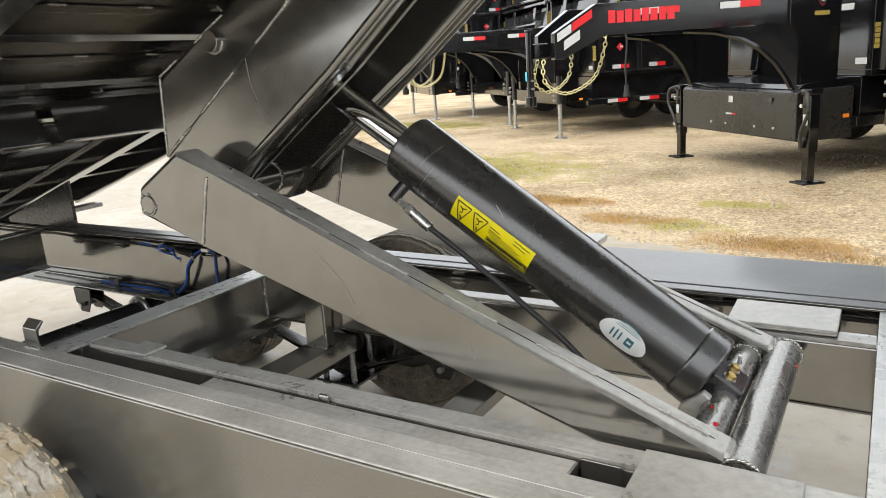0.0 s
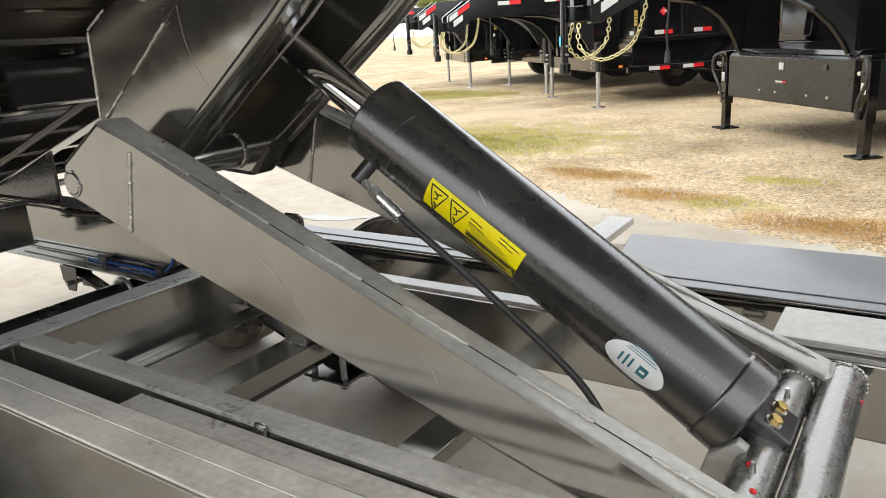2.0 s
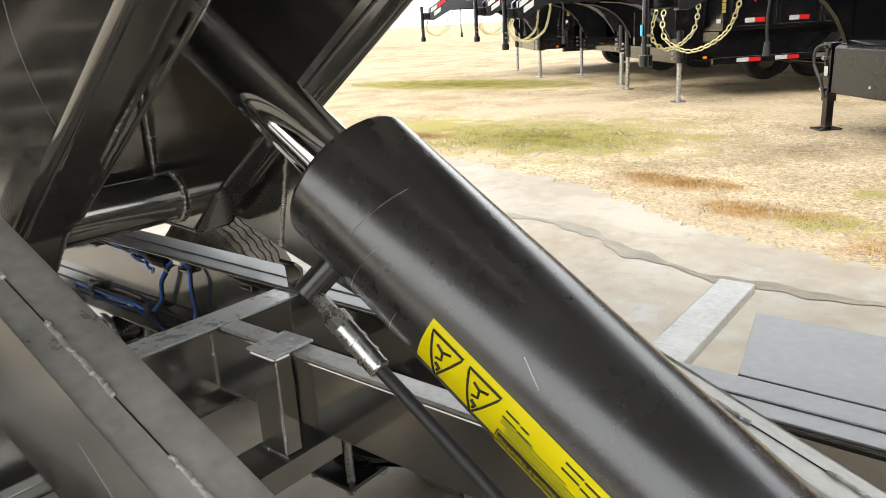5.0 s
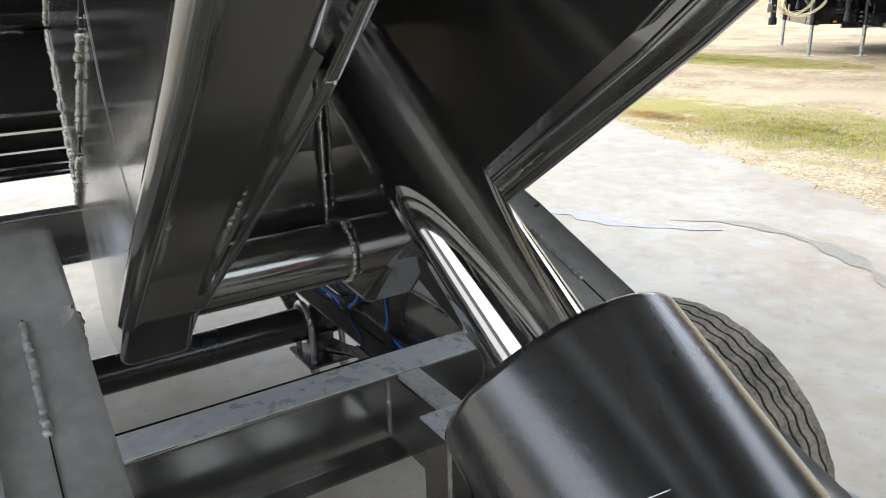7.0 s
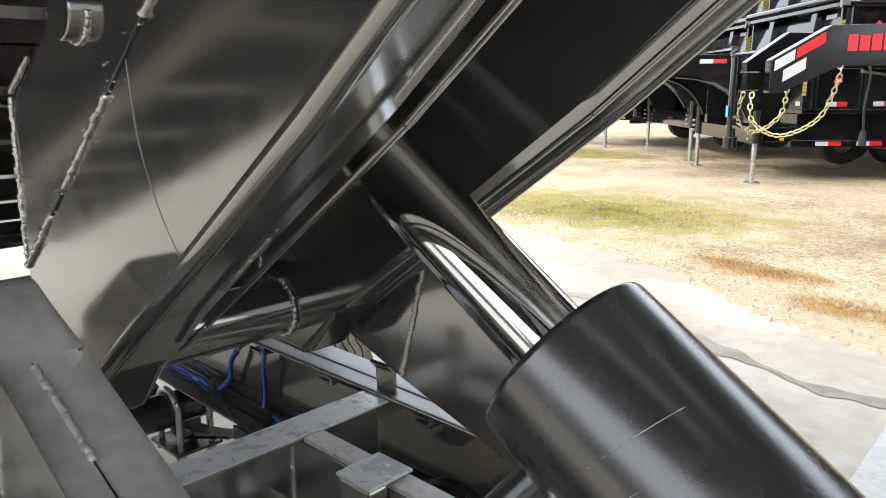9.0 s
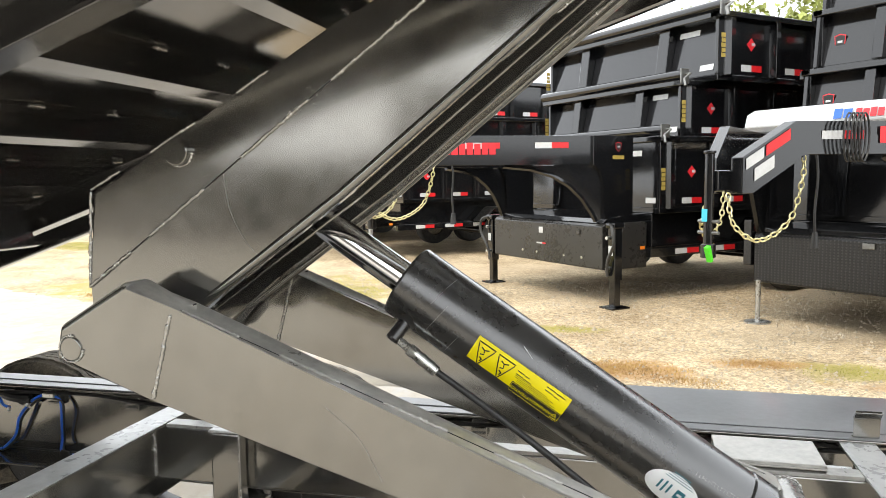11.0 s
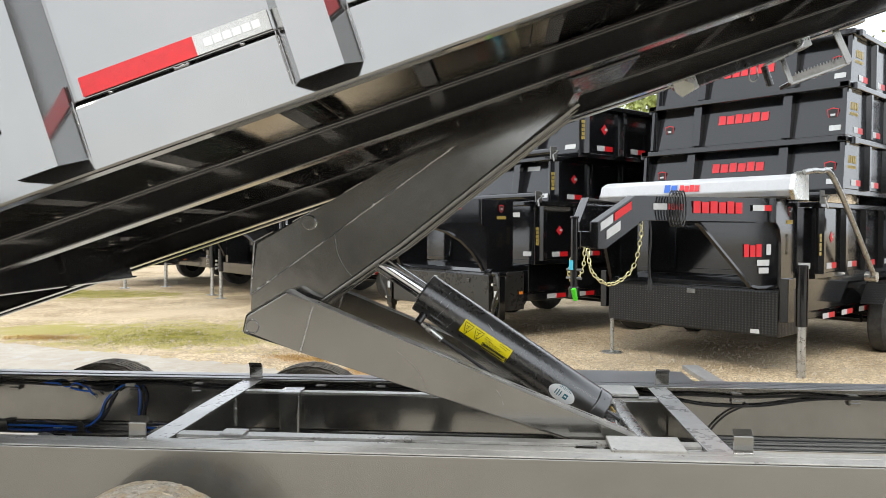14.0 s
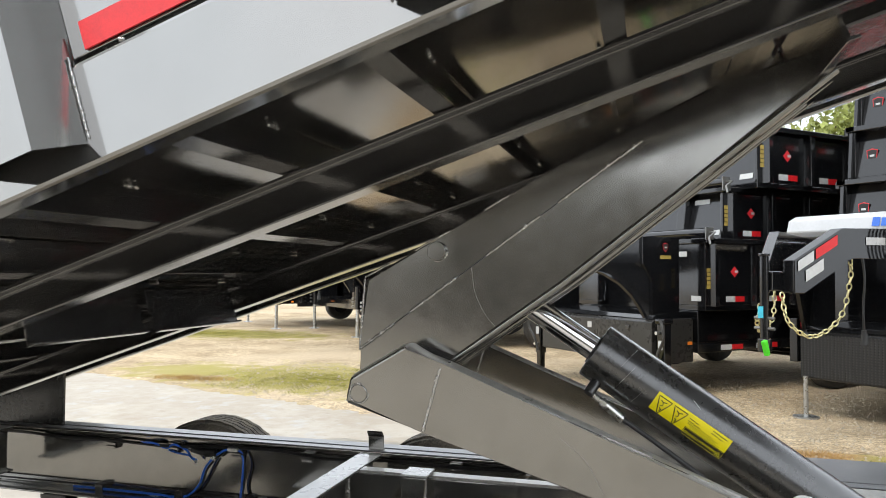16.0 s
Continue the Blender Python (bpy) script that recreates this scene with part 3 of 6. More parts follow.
pivot_box(-0.015, 0.125, 1)
pivot_box(0.99, 0.84, -1)
part("shaft", rod((1.96, 0.94, 0.73), (2.048, 0.94, 0.73), 0.018, 16), STEEL_GALV, trailer)


def bed_guide(x, y, s):
    """A bent tab that guides the bed on to the rail."""
    sec = [(y, RT + 0.004), (y + s * 0.007, RT + 0.004), (y + s * 0.007, RT + 0.058), (y + s * 0.028, RT + 0.078), (y + s * 0.022, RT + 0.084), (y, RT + 0.062)]
    t = part("bed_guide", prism(sec, x - 0.032, x + 0.032, "x", 0.002), PAINT, trailer)
    part("weld_bead", bead((x - 0.034, y - s * 0.002, RT + 0.006), (x + 0.034, y - s * 0.002, RT + 0.006), 0.004, 0.009), WELD, t)


for x in (0.065, 2.155, 4.2):
    bed_guide(x, 0.004, 1)
    bed_guide(x + (0.062 if x < 1 else -0.032), 1.10, -1)
for x in (1.03, 2.38, -2.2):
    part("outrigger", prism([(x + 0.01, 1.205), (x + 0.10, 1.205), (x + 0.08, 1.73), (x - 0.01, 1.73)], 0.735, 0.76, "z", 0.004), PAINT_WORN, trailer)
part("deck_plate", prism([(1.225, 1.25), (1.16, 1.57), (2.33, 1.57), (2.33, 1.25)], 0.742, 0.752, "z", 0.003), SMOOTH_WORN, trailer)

# ---- hoist: lower arms ----
LOW = [(0.382, 1.135), (0.397, 1.202), (0.557, 1.296), (0.658, 1.233), (1.849, 0.775), (1.845, 0.735), (1.660, 0.733), (0.607, 1.061), (0.391, 1.126)]
HEEL, HEEL_LOW, FOOT, KNEE = Vector((0.658, 0, 1.233)), Vector((0.607, 0, 1.063)), Vector((1.849, 0, 0.775)), Vector((0.425, 0, 1.157))


def lower_arm(ya, yb, s):
    """s: +1 when the outer face is at ya (towards -y)."""
    o = ya if s > 0 else yb
    arm = part("lower_arm", prism(LOW, ya, yb, "y", 0.013, None, 5), PAINT, trailer, "long tapered grey steel hoist arm")
    k = 1 if s > 0 else -1
    part("weld_bead", bead(HEEL + Vector((-0.004, o - k * 0.001, 0)), HEEL_LOW + Vector((0, o - k * 0.001, 0.002)), 0.0042, 0.009), WELD, arm)
    i = yb if s > 0 else ya
    part("weld_bead", bead(HEEL + Vector((-0.004, i + k * 0.001, 0)), HEEL_LOW + Vector((0, i + k * 0.001, 0.002)), 0.0042, 0.009), WELD, arm)
    # broken seam along the top face
    seam = bmesh.new()
    d = (FOOT - HEEL).normalized()
    n = Vector((-d.z, 0, d.x))
    n = n if n.z > 0 else -n
    ym = (ya + yb) / 2 - k * 0.004
    for a in np.arange(0.0, 1.24, 0.22):
        p0 = HEEL + Vector((0, ym, 0)) + d * float(a) + n * 0.0015
        bead(p0, p0 + d * 0.13, 0.0034, 0.0085, seam, int(a * 100))
    part("weld_seam", seam, PAINT_WORN, arm)
    # faces that turn up take the lighter, duller enamel
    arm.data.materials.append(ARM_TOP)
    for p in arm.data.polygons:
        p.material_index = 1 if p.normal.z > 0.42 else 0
    p0 = HEEL + Vector((0, ym, 0)) + n * 0.0008
    part("seam_gap", prism([(-0.1, -0.0006), (1.24, -0.0006), (1.24, 0.0006), (-0.1, 0.0006)], -0.001, 0.0006, "z", 0), INK, arm).matrix_local = Matrix.Translation(p0) @ Matrix((d, Vector((0, 1, 0)), d.cross(Vector((0, 1, 0))))).transposed().to_4x4()
    # knee pin with ring weld
    part("pin", rod((KNEE.x, o + k * 0.01, KNEE.z), (KNEE.x, o - k * 0.004, KNEE.z), 0.024, 28, bevel=0.002), PAINT, arm)
    ring = [(KNEE.x + 0.027 * math.cos(a), o - k * 0.002, KNEE.z + 0.027 * math.sin(a)) for a in np.linspace(0, math.tau, 26)[:-1]]
    bmr = bmesh.new()
    for i in range(5, 25):
        bead(ring[i % 25], ring[(i + 1) % 25], 0.0024, 0.005, bmr, i)
    part("ring_weld", bmr, WELD, arm)
    return arm


lower_arm(0.18, 0.255, 1)
lower_arm(0.705, 0.78, -1)
# foot tubes between the arms
for x, z, r, a, b in ((1.785, 0.738, 0.036, 0.256, 0.704), (1.862, 0.735, 0.038, 0.182, 0.778)):
    tb = part("cross_tube", rod((x, a, z), (x, b, z), r, 32, bevel=0.003), TUBE, trailer)
    for y in (a, b):
        ring = [(x + r * 1.02 * math.cos(t), y, z + r * 1.02 * math.sin(t)) for t in np.linspace(0, math.tau, 30)]
        bmr = bmesh.new()
        for i in range(29):
            bead(ring[i], ring[i + 1], 0.004, 0.006, bmr, i)
        part("ring_weld", bmr, WELD, tb)
knee = part("knee_tube", rod((KNEE.x + 0.017, 0.32, KNEE.z), (KNEE.x + 0.017, 0.655, KNEE.z), 0.042, 32), PAINT, trailer)
for y in (0.382, 0.608):
    ring = [(KNEE.x + 0.017 + 0.043 * math.cos(t), y, KNEE.z + 0.043 * math.sin(t)) for t in np.linspace(0, math.tau, 30)]
    bmr = bmesh.new()
    for i in range(29):
        bead(ring[i], ring[i + 1], 0.004, 0.006, bmr, i)
    part("ring_weld", bmr, WELD, knee)

# ---- hoist: upper arms ----
UP = [(0.371, 1.099), (0.379, 1.281), (0.392, 1.470), (0.608, 1.579), (0.955, 1.778), (1.359, 1.977), (1.647, 2.060), (1.636, 1.997), (0.961, 1.460), (0.663, 1.247), (0.569, 1.172), (0.497, 1.091)]


def upper_arm(ya, yb, s):
    k = 1 if s > 0 else -1
    o = ya if s > 0 else yb
    arm = part("upper_arm", prism(UP, ya, yb, "y", 0.013, None, 5), PAINT, trailer, "grey steel upper hoist arm with welded gusset")
    seam = bmesh.new()
    a, b = Vector((0.381, o - k * 0.001, 1.266)), Vector((1.170, o - k * 0.001, 1.835))
    for t0, t1 in ((0, 0.13), (0.19, 0.36), (0.47, 0.66), (0.72, 1.0)):
        bead(a.lerp(b, t0), a.lerp(b, t1), 0.0043, 0.0085, seam, int(t0 * 50))
    part("weld_seam", seam, WELD, arm)
    gap = bmesh.new()
    for t0, t1 in ((0.13, 0.19), (0.36, 0.47), (0.66, 0.72)):
        pipe([a.lerp(b, t0), a.lerp(b, t1)], 0.0016, 5, gap)
    part("seam_gap", gap, INK, arm)
    spat = bmesh.new()
    rs = random.Random(5)
    for _ in range(90):
        t0 = rs.choice((0.13, 0.19, 0.36, 0.47, 0.66)) + rs.gauss(0, 0.03)
        q = a.lerp(b, t0) + Vector((rs.gauss(0, 0.012), 0, rs.gauss(0, 0.012)))
        bmesh.ops.create_icosphere(spat, subdivisions=1, radius=rs.uniform(0.0006, 0.0017), matrix=Matrix.Translation(q))
    part("weld_spatter", spat, WELD, arm)
    edge = bmesh.new()
    bead((0.377, o, 1.261), (0.392, o, 1.468), 0.0036, 0.008, edge, 3)
    c, d = Vector((0.392, o, 1.472)), Vector((0.608, o, 1.581))
    e = Vector((0.955, o, 1.780))
    bead(c, c.lerp(d, 0.35), 0.0033, 0.008, edge, 4)
    bead(c.lerp(d, 0.7), d.lerp(e, 0.12), 0.0033, 0.008, edge, 5)
    bead(d.lerp(e, 0.4), d.lerp(e, 0.6), 0.0033, 0.008, edge, 6)
    part("edge_weld", edge, WELD, arm)
    # lip along the lower edge
    lip = bmesh.new()
    pipe([(0.574, o + k * 0.006, 1.180), (0.663, o + k * 0.006, 1.245), (0.961, o + k * 0.006, 1.458), (1.634, o + k * 0.006, 1.992)], 0.011, 12, lip)
    part("lip", lip, PAINT, arm)
    fold = bmesh.new()
    yi = o + k * 0.080
    for p, q in (((0.600, 1.192), (0.663, 1.236)), ((0.663, 1.236), (0.972, 1.452)), ((0.972, 1.452), (1.640, 1.984))):
        n = Vector((q[1] - p[1], 0, p[0] - q[0])).normalized() * 0.005
        prism([p, q, (q[0] + n.x, q[1] + n.z), (p[0] + n.x, p[1] + n.z)], *sorted((yi - k * 0.006, yi + k * 0.002)), "y", 0.002, fold)
    part("inner_lip", fold, PAINT, arm, "dull folded lip along the arm")
    low = bmesh.new()
    for t0 in np.arange(0.05, 0.9, 0.17):
        p = Vector((0.663, o + k * 0.02, 1.243)).lerp(Vector((1.634, o + k * 0.02, 1.988)), float(t0))
        q = Vector((0.663, o + k * 0.02, 1.243)).lerp(Vector((1.634, o + k * 0.02, 1.988)), float(t0) + 0.09)
        if t0 < 0.3:
            bead(p, q, 0.0035, 0.008, low, int(t0 * 90))
        f = Vector((0, k * 0.052, 0))
        bead(p + f, p.lerp(q, 1.5) + f, 0.0032, 0.008, low, int(t0 * 70))
    part("lower_weld", low, WELD, arm)
    part("pin", rod((0.611, o + k * 0.01, 1.546), (0.611, o - k * 0.016, 1.546), 0.027, 28, bevel=0.002), PAINT, arm, "round steel pin end")
    ring = [(0.611 + 0.029 * math.cos(t), o - k * 0.001, 1.546 + 0.029 * math.sin(t)) for t in np.linspace(0, math.tau, 24)]
    bmr = bmesh.new()
    for i in range(14, 23):
        bead(ring[i], ring[i + 1], 0.0024, 0.005, bmr, i)
    part("ring_weld", bmr, WELD, arm)
    return arm


upper_arm(0.30, 0.38, 1)
upper_arm(0.612, 0.692, -1)
BACK = [(0.383, 1.115), (0.390, 1.300), (0.404, 1.462), (0.616, 1.568), (0.955, 1.764), (1.359, 1.963), (1.600, 2.036)]
plate = bmesh.new()
edge_in = [(x + 0.007, z - 0.007) for x, z in BACK]
prism(BACK + edge_in[::-1], 0.381, 0.611, "y", 0, plate)
back = part("back_plate", plate, PAINT, trailer, "dark steel plate joining the upper hoist arms", smooth=False)
part("weld_bead", bead((0.400, 0.607, 1.13), (0.412, 0.607, 1.45), 0.004, 0.009), WELD, back)
part("top_pin", rod((0.611, 0.381, 1.546), (0.611, 0.611, 1.546), 0.026, 24), PAINT, trailer)

# ---- hoist: hydraulic cylinder ----
TOP, BOT = Vector((1.032, 0.49, 1.265)), Vector((1.747, 0.49, 0.788))
AX = (BOT - TOP).normalized()
SIDE = Vector((0, -1, 0))
UPN = AX.cross(SIDE).normalized()
UPN = UPN if UPN.z > 0 else -UPN
R = 0.083


def on_barrel(s, deg, lift=0.0):
    """A point on the barrel: metres from its top end, degrees round from the near side up."""
    a = radians(deg)
    return TOP + AX * s + (SIDE * math.cos(a) + UPN * math.sin(a)) * (R + lift)


cyl = part("hydraulic_cylinder", rod(TOP, BOT, R, 96, bevel=0.006), BARREL, trailer, "black painted hydraulic hoist cylinder")
for p in cyl.data.polygons:
    p.use_smooth = True
part("piston_rod", rod(TOP - AX * 0.507, TOP + AX * 0.02, 0.036, 64), CHROME, cyl, "polished chrome piston rod")
part("rod_eye", rod((0.611, 0.45, 1.546), (0.611, 0.55, 1.546), 0.05, 32), BLACK, cyl)
part("wiper_ring", rod(TOP - AX * 0.004, TOP + AX * 0.01, 0.046, 48), INK, cyl)
part("end_ring", rod(BOT - AX * 0.052, BOT + AX * 0.004, R + 0.003, 72, bevel=0.006), BARREL, cyl)
FR = Matrix((AX, Vector((0, 1, 0)), UPN)).transposed().to_4x4()
lug = part("base_lug", box(0.004, -0.045, -0.05, 0.075, 0.045, 0.030, 0.005), BLACK, cyl)
lug.matrix_local = Matrix.Translation(BOT) @ FR
for dy in (-0.024, 0.022):
    c = BOT + AX * 0.036 + Vector((0, dy, 0)) + UPN * 0.030
    part("washer", rod(c, c + UPN * 0.003, 0.0135, 20), ZINC, cyl)
    part("bolt", rod(c + UPN * 0.003, c + UPN * 0.012, 0.0105, 6, bevel=0.001), BRASS, cyl, "yellow plated hexagon bolt head")
part("clamp_block", box(1.755, 0.44, 0.705, 1.79, 0.60, 0.745, 0.004), BLACK, cyl)
# scratches round the barrel
for s, d0, d1 in ((0.085, 8, 62), (0.105, -30, 20), (0.16, -45, -10)):
    part("scribe_line", pipe([on_barrel(s + 0.00025 * (d - d0), d, 0.0002) for d in np.linspace(d0, d1, 14)], 0.0003, 5), ZINC, cyl)
part("paint_scratch", pipe([on_barrel(0.29, 35, 0.0002), on_barrel(0.318, 27, 0.0002)], 0.0007, 5), PALE, cyl)


def barrel_patch(s0, s1, d0, d1, lift, n=10):
    b2 = bmesh.new()
    g = [[b2.verts.new(on_barrel(s0 + (s1 - s0) * j / 6, TURN + d0 + (d1 - d0) * i / n, lift)) for i in range(n + 1)] for j in range(7)]
    for j in range(6):
        for i in range(n):
            b2.faces.new((g[j][i], g[j + 1][i], g[j + 1][i + 1], g[j][i + 1]))
    return b2


S0, S1, D1 = 0.205, 0.428, 7
TURN = 5.0   # the sticker sits a little higher round the barrel
decal = part("warning_decal", barrel_patch(S0, S1, -27, D1, 0.0006, 14), YELLOW, cyl, "yellow warning sticker with black pictograms")
part("decal_foot", barrel_patch(S0, S0 + 0.105, -32, -27, 0.0006, 8), YELLOW, decal)
strip_ = part("warning_decal", barrel_patch(S0 + 0.105, S1, -38, -20, 0.0010, 8), INK, cyl, "black warning strip with yellow lettering")


def barrel_text(body, size, s, deg, material, parent, name, flip=False, lift=0.0013, bold=0.0, ang=0.0):
    """Lettering wrapped on the barrel."""
    cu = bpy.data.curves.new(name, "FONT")
    cu.body, cu.size, cu.offset, cu.align_x, cu.align_y = body, size, bold, "CENTER", "CENTER"
    tmp = bpy.data.objects.new(name, cu)
    me = bpy.data.meshes.new_from_object(tmp)
    bpy.data.objects.remove(tmp)
    f = -1 if flip else 1
    ca, sa = math.cos(radians(ang)), math.sin(radians(ang))
    for v in me.vertices:
        x, y = v.co.x * ca - v.co.y * sa, v.co.x * sa + v.co.y * ca
        v.co = on_barrel(s + f * x, TURN + deg + math.degrees(f * y / R), lift)
    me.materials.append(material)
    ob = new(name, me)
    ob.parent = parent
    return ob


def barrel_line(pts, w, material, parent, name, lift=0.0012):
    fine = [pts[0]]
    for (s0, d0), (s1, d1) in zip(pts, pts[1:]):
        n = max(1, int(abs(d1 - d0) / 3))
        fine += [(s0 + (s1 - s0) * i / n, d0 + (d1 - d0) * i / n) for i in range(1, n + 1)]
    return part(name, pipe([on_barrel(s, TURN + d, lift) for s, d in fine], w, 5), material, parent)


for k in range(2):
    c = S0 + 0.026 + k * 0.048
    barrel_line([(c - 0.020, 1), (c + 0.020, 1), (c, -33), (c - 0.020, 1), (c + 0.010, 1)], 0.0013, INK, decal, "warning_triangle")
    barrel_line([(c - 0.009, -5), (c - 0.001, -7), (c + 0.008, -4)], 0.0014, INK, decal, "pictogram")
    barrel_line([(c - 0.001, -7), (c + 0.002, -13), (c - 0.005, -15)], 0.0012, INK, decal, "pictogram")
    barrel_line([(c - 0.003, -19), (c + 0.003, -21), (c + 0.001, -25)], 0.0016, INK, decal, "pictogram")
for s_, d, w_ in ((0.103, -3, 0.016), (0.121, -3.5, 0.010), (0.103, -8, 0.016), (0.121, -8.5, 0.018), (0.168, 2, 0.020), (0.190, 1.5, 0.022), (0.168, -3, 0.020), (0.190, -4, 0.012)):
    barrel_line([(S0 + s_, d), (S0 + s_ + w_, d)], 0.0011, INK, decal, "text_line", 0.0004)
for k, (a_, b_) in enumerate(((0.104, 0.180), (0.104, 0.196), (0.112, 0.190), (0.112, 0.205))):
    barrel_line([(S0 + a_, -10.5 - k * 2.4), (S0 + b_, -10.5 - k * 2.4)], 0.0005, INK, decal, "text_line", 0.0006)
barrel_text("WARNING/ATTENTION", 0.0108, S0 + 0.158, -29, YELLOW, strip_, "warning_lettering", True, bold=0.0001)
barrel_line([(S1 - 0.004, -34), (S1 - 0.017, -34), (S1 - 0.0105, -24), (S1 - 0.004, -34)], 0.0006, YELLOW, strip_, "warning_triangle")
barrel_line([(S0 + 0.107, -21.5), (S1 - 0.001, -21.5), (S1 - 0.001, -37), (S0 + 0.107, -37), (S0 + 0.107, -21.5)], 0.0004, YELLOW, strip_, "strip_border")
bo = bmesh.new()
oc_s, oc_d = 0.68, -12
ring0 = [bo.verts.new(on_barrel(oc_s, oc_d, 0.0008))]
for q in (0.35, 0.7, 1.0):
    ring0.append([bo.verts.new(on_barrel(oc_s + q * 0.056 * math.cos(t), oc_d + math.degrees(q * 0.034 * math.sin(t) / R), 0.0008)) for t in np.linspace(0, math.tau, 41)[:-1]])
for i in range(40):
    bo.faces.new((ring0[0], ring0[1][i], ring0[1][(i + 1) % 40]))
    for j in (1, 2):
        bo.faces.new((ring0[j][i], ring0[j + 1][i], ring0[j + 1][(i + 1) % 40], ring0[j][(i + 1) % 40]))
oval = part("maker_decal", bo, WHITE, cyl, "white oval sticker with dark lettering")
for a_, b_, lo_, hi_ in ((0.652, 0.656, -25, -10), (0.662, 0.666, -27, -8), (0.672, 0.676, -25, -9), (0.688, 0.706, -25, -10)):
    part("decal_block", barrel_patch(a_, b_, lo_, hi_, 0.0014, 6), TEAL, oval)
part("decal_mark", barrel_patch(0.692, 0.702, -19, -15, 0.0020, 3), WHITE, oval)
for k in range(4):
    part("text_line", barrel_patch(0.652 + 0.004 * k, 0.712 - 0.004 * k, -2 + k * 3, -1 + k * 3, 0.0014, 2), TEAL, oval)
rs_ = random.Random(12)
for k in range(18):
    s_, lo_ = 0.700 + k * 0.0066, 19 + k * 0.25
    barrel_line([(s_, lo_), (s_ + rs_.uniform(-0.001, 0.001), lo_ + rs_.uniform(4, 6))], 0.00035, PAINT_WORN, cyl, "stamped_mark", 0.0002)
    if k % 3:
        d_ = lo_ + rs_.choice((0.3, 2.6, 5.0))
        barrel_line([(s_, d_), (s_ + 0.004, d_ + rs_.uniform(-0.6, 0.6))], 0.00035, PAINT_WORN, cyl, "stamped_mark", 0.0002)

# port, fitting and hose
pd = (SIDE * 0.55 - UPN * 0.83).normalized()
p0 = TOP + AX * 0.055 + pd * R
port = part("port_elbow", rod(p0 - pd * 0.01, p0 + pd * 0.044, 0.0155, 24, bevel=0.002), BLACK, cyl)
p1 = p0 + pd * 0.035
fd = (AX * 0.985 - UPN * 0.10 - SIDE * 0.05).normalized()
part("hose_fitting", rod(p1 + fd * 0.012, p1 + fd * 0.05, 0.0095, 6, bm=rod(p1 + fd * 0.040, p1 + fd * 0.056, 0.014, 6)), ZINC, port, "zinc plated hexagon hose fitting")
fer = rod(p1 + fd * 0.054, p1 + fd * 0.118, 0.0124, 20, bevel=0.003)
rod(p1 + fd * 0.075, p1 + fd * 0.08, 0.0138, 20, bm=fer)
rod(p1 + fd * 0.095, p1 + fd * 0.10, 0.0138, 20, bm=fer)
part("ferrule", fer, ZINC, port, "crimped zinc ferrule")
h0 = p1 + fd * 0.112
hose_pts = smooth_path([h0, h0 + AX * 0.12, h0 + AX * 0.30 - UPN * 0.006, h0 + AX * 0.46 - UPN * 0.02, h0 + AX * 0.58 - UPN * 0.06, (1.62, 0.5, 0.62)], 8)
part("hydraulic_hose", pipe(hose_pts, 0.0072, 12), HOSE, trailer, "black rubber hydraulic hose")

# foot details: clamp plates, grease nipples and dabs of red paint
for yy in (0.41, 0.57):
    part("clamp_plate", prism([(1.69, 0.68), (1.745, 0.68), (1.79, 0.715), (1.79, 0.757), (1.755, 0.782), (1.71, 0.747)], yy - 0.011, yy + 0.011, "y", 0.003), PAINT_WORN, trailer)
for x, y in ((1.79, 0.345), (1.792, 0.60)):
    part("grease_nipple", rod((x, y, 0.768), (x, y, 0.790), 0.006, 10, 0.003), ZINC, trailer)
part("gusset_plate", box(1.79, 0.64, 0.712, 1.86, 0.70, 0.724, 0.002), ZINC, trailer)
part("gusset_plate", box(1.79, 0.258, 0.712, 1.86, 0.31, 0.724, 0.002), ZINC, trailer)
for x, y, z in ((1.783, 0.36, 0.774), (1.896, 0.69, 0.745), (1.80, 0.30, 0.770)):
    b2 = bmesh.new()
    bmesh.ops.create_icosphere(b2, subdivisions=1, radius=0.006, matrix=Matrix.Translation((x, y, z)))
    part("red_paint_dab", b2, RED_DECAL, trailer)
# long hairline scratches on the arms
part("scratch", pipe(smooth_path([(0.97, 0.1795, 1.07), (1.03, 0.1795, 1.02), (1.06, 0.1795, 0.97), (1.075, 0.1795, 0.94)], 4), 0.00028, 4), PAINT_WORN, trailer)
part("scratch", pipe(smooth_path([(0.71, 0.2995, 1.50), (0.72, 0.2995, 1.43), (0.75, 0.2995, 1.37), (0.78, 0.2995, 1.335)], 4), 0.00028, 4), PAINT_WORN, trailer)
part("scratch", pipe(smooth_path([(1.33, 0.1795, 0.94), (1.35, 0.1795, 0.91), (1.36, 0.1795, 0.88)], 4), 0.00028, 4), PAINT_WORN, trailer)

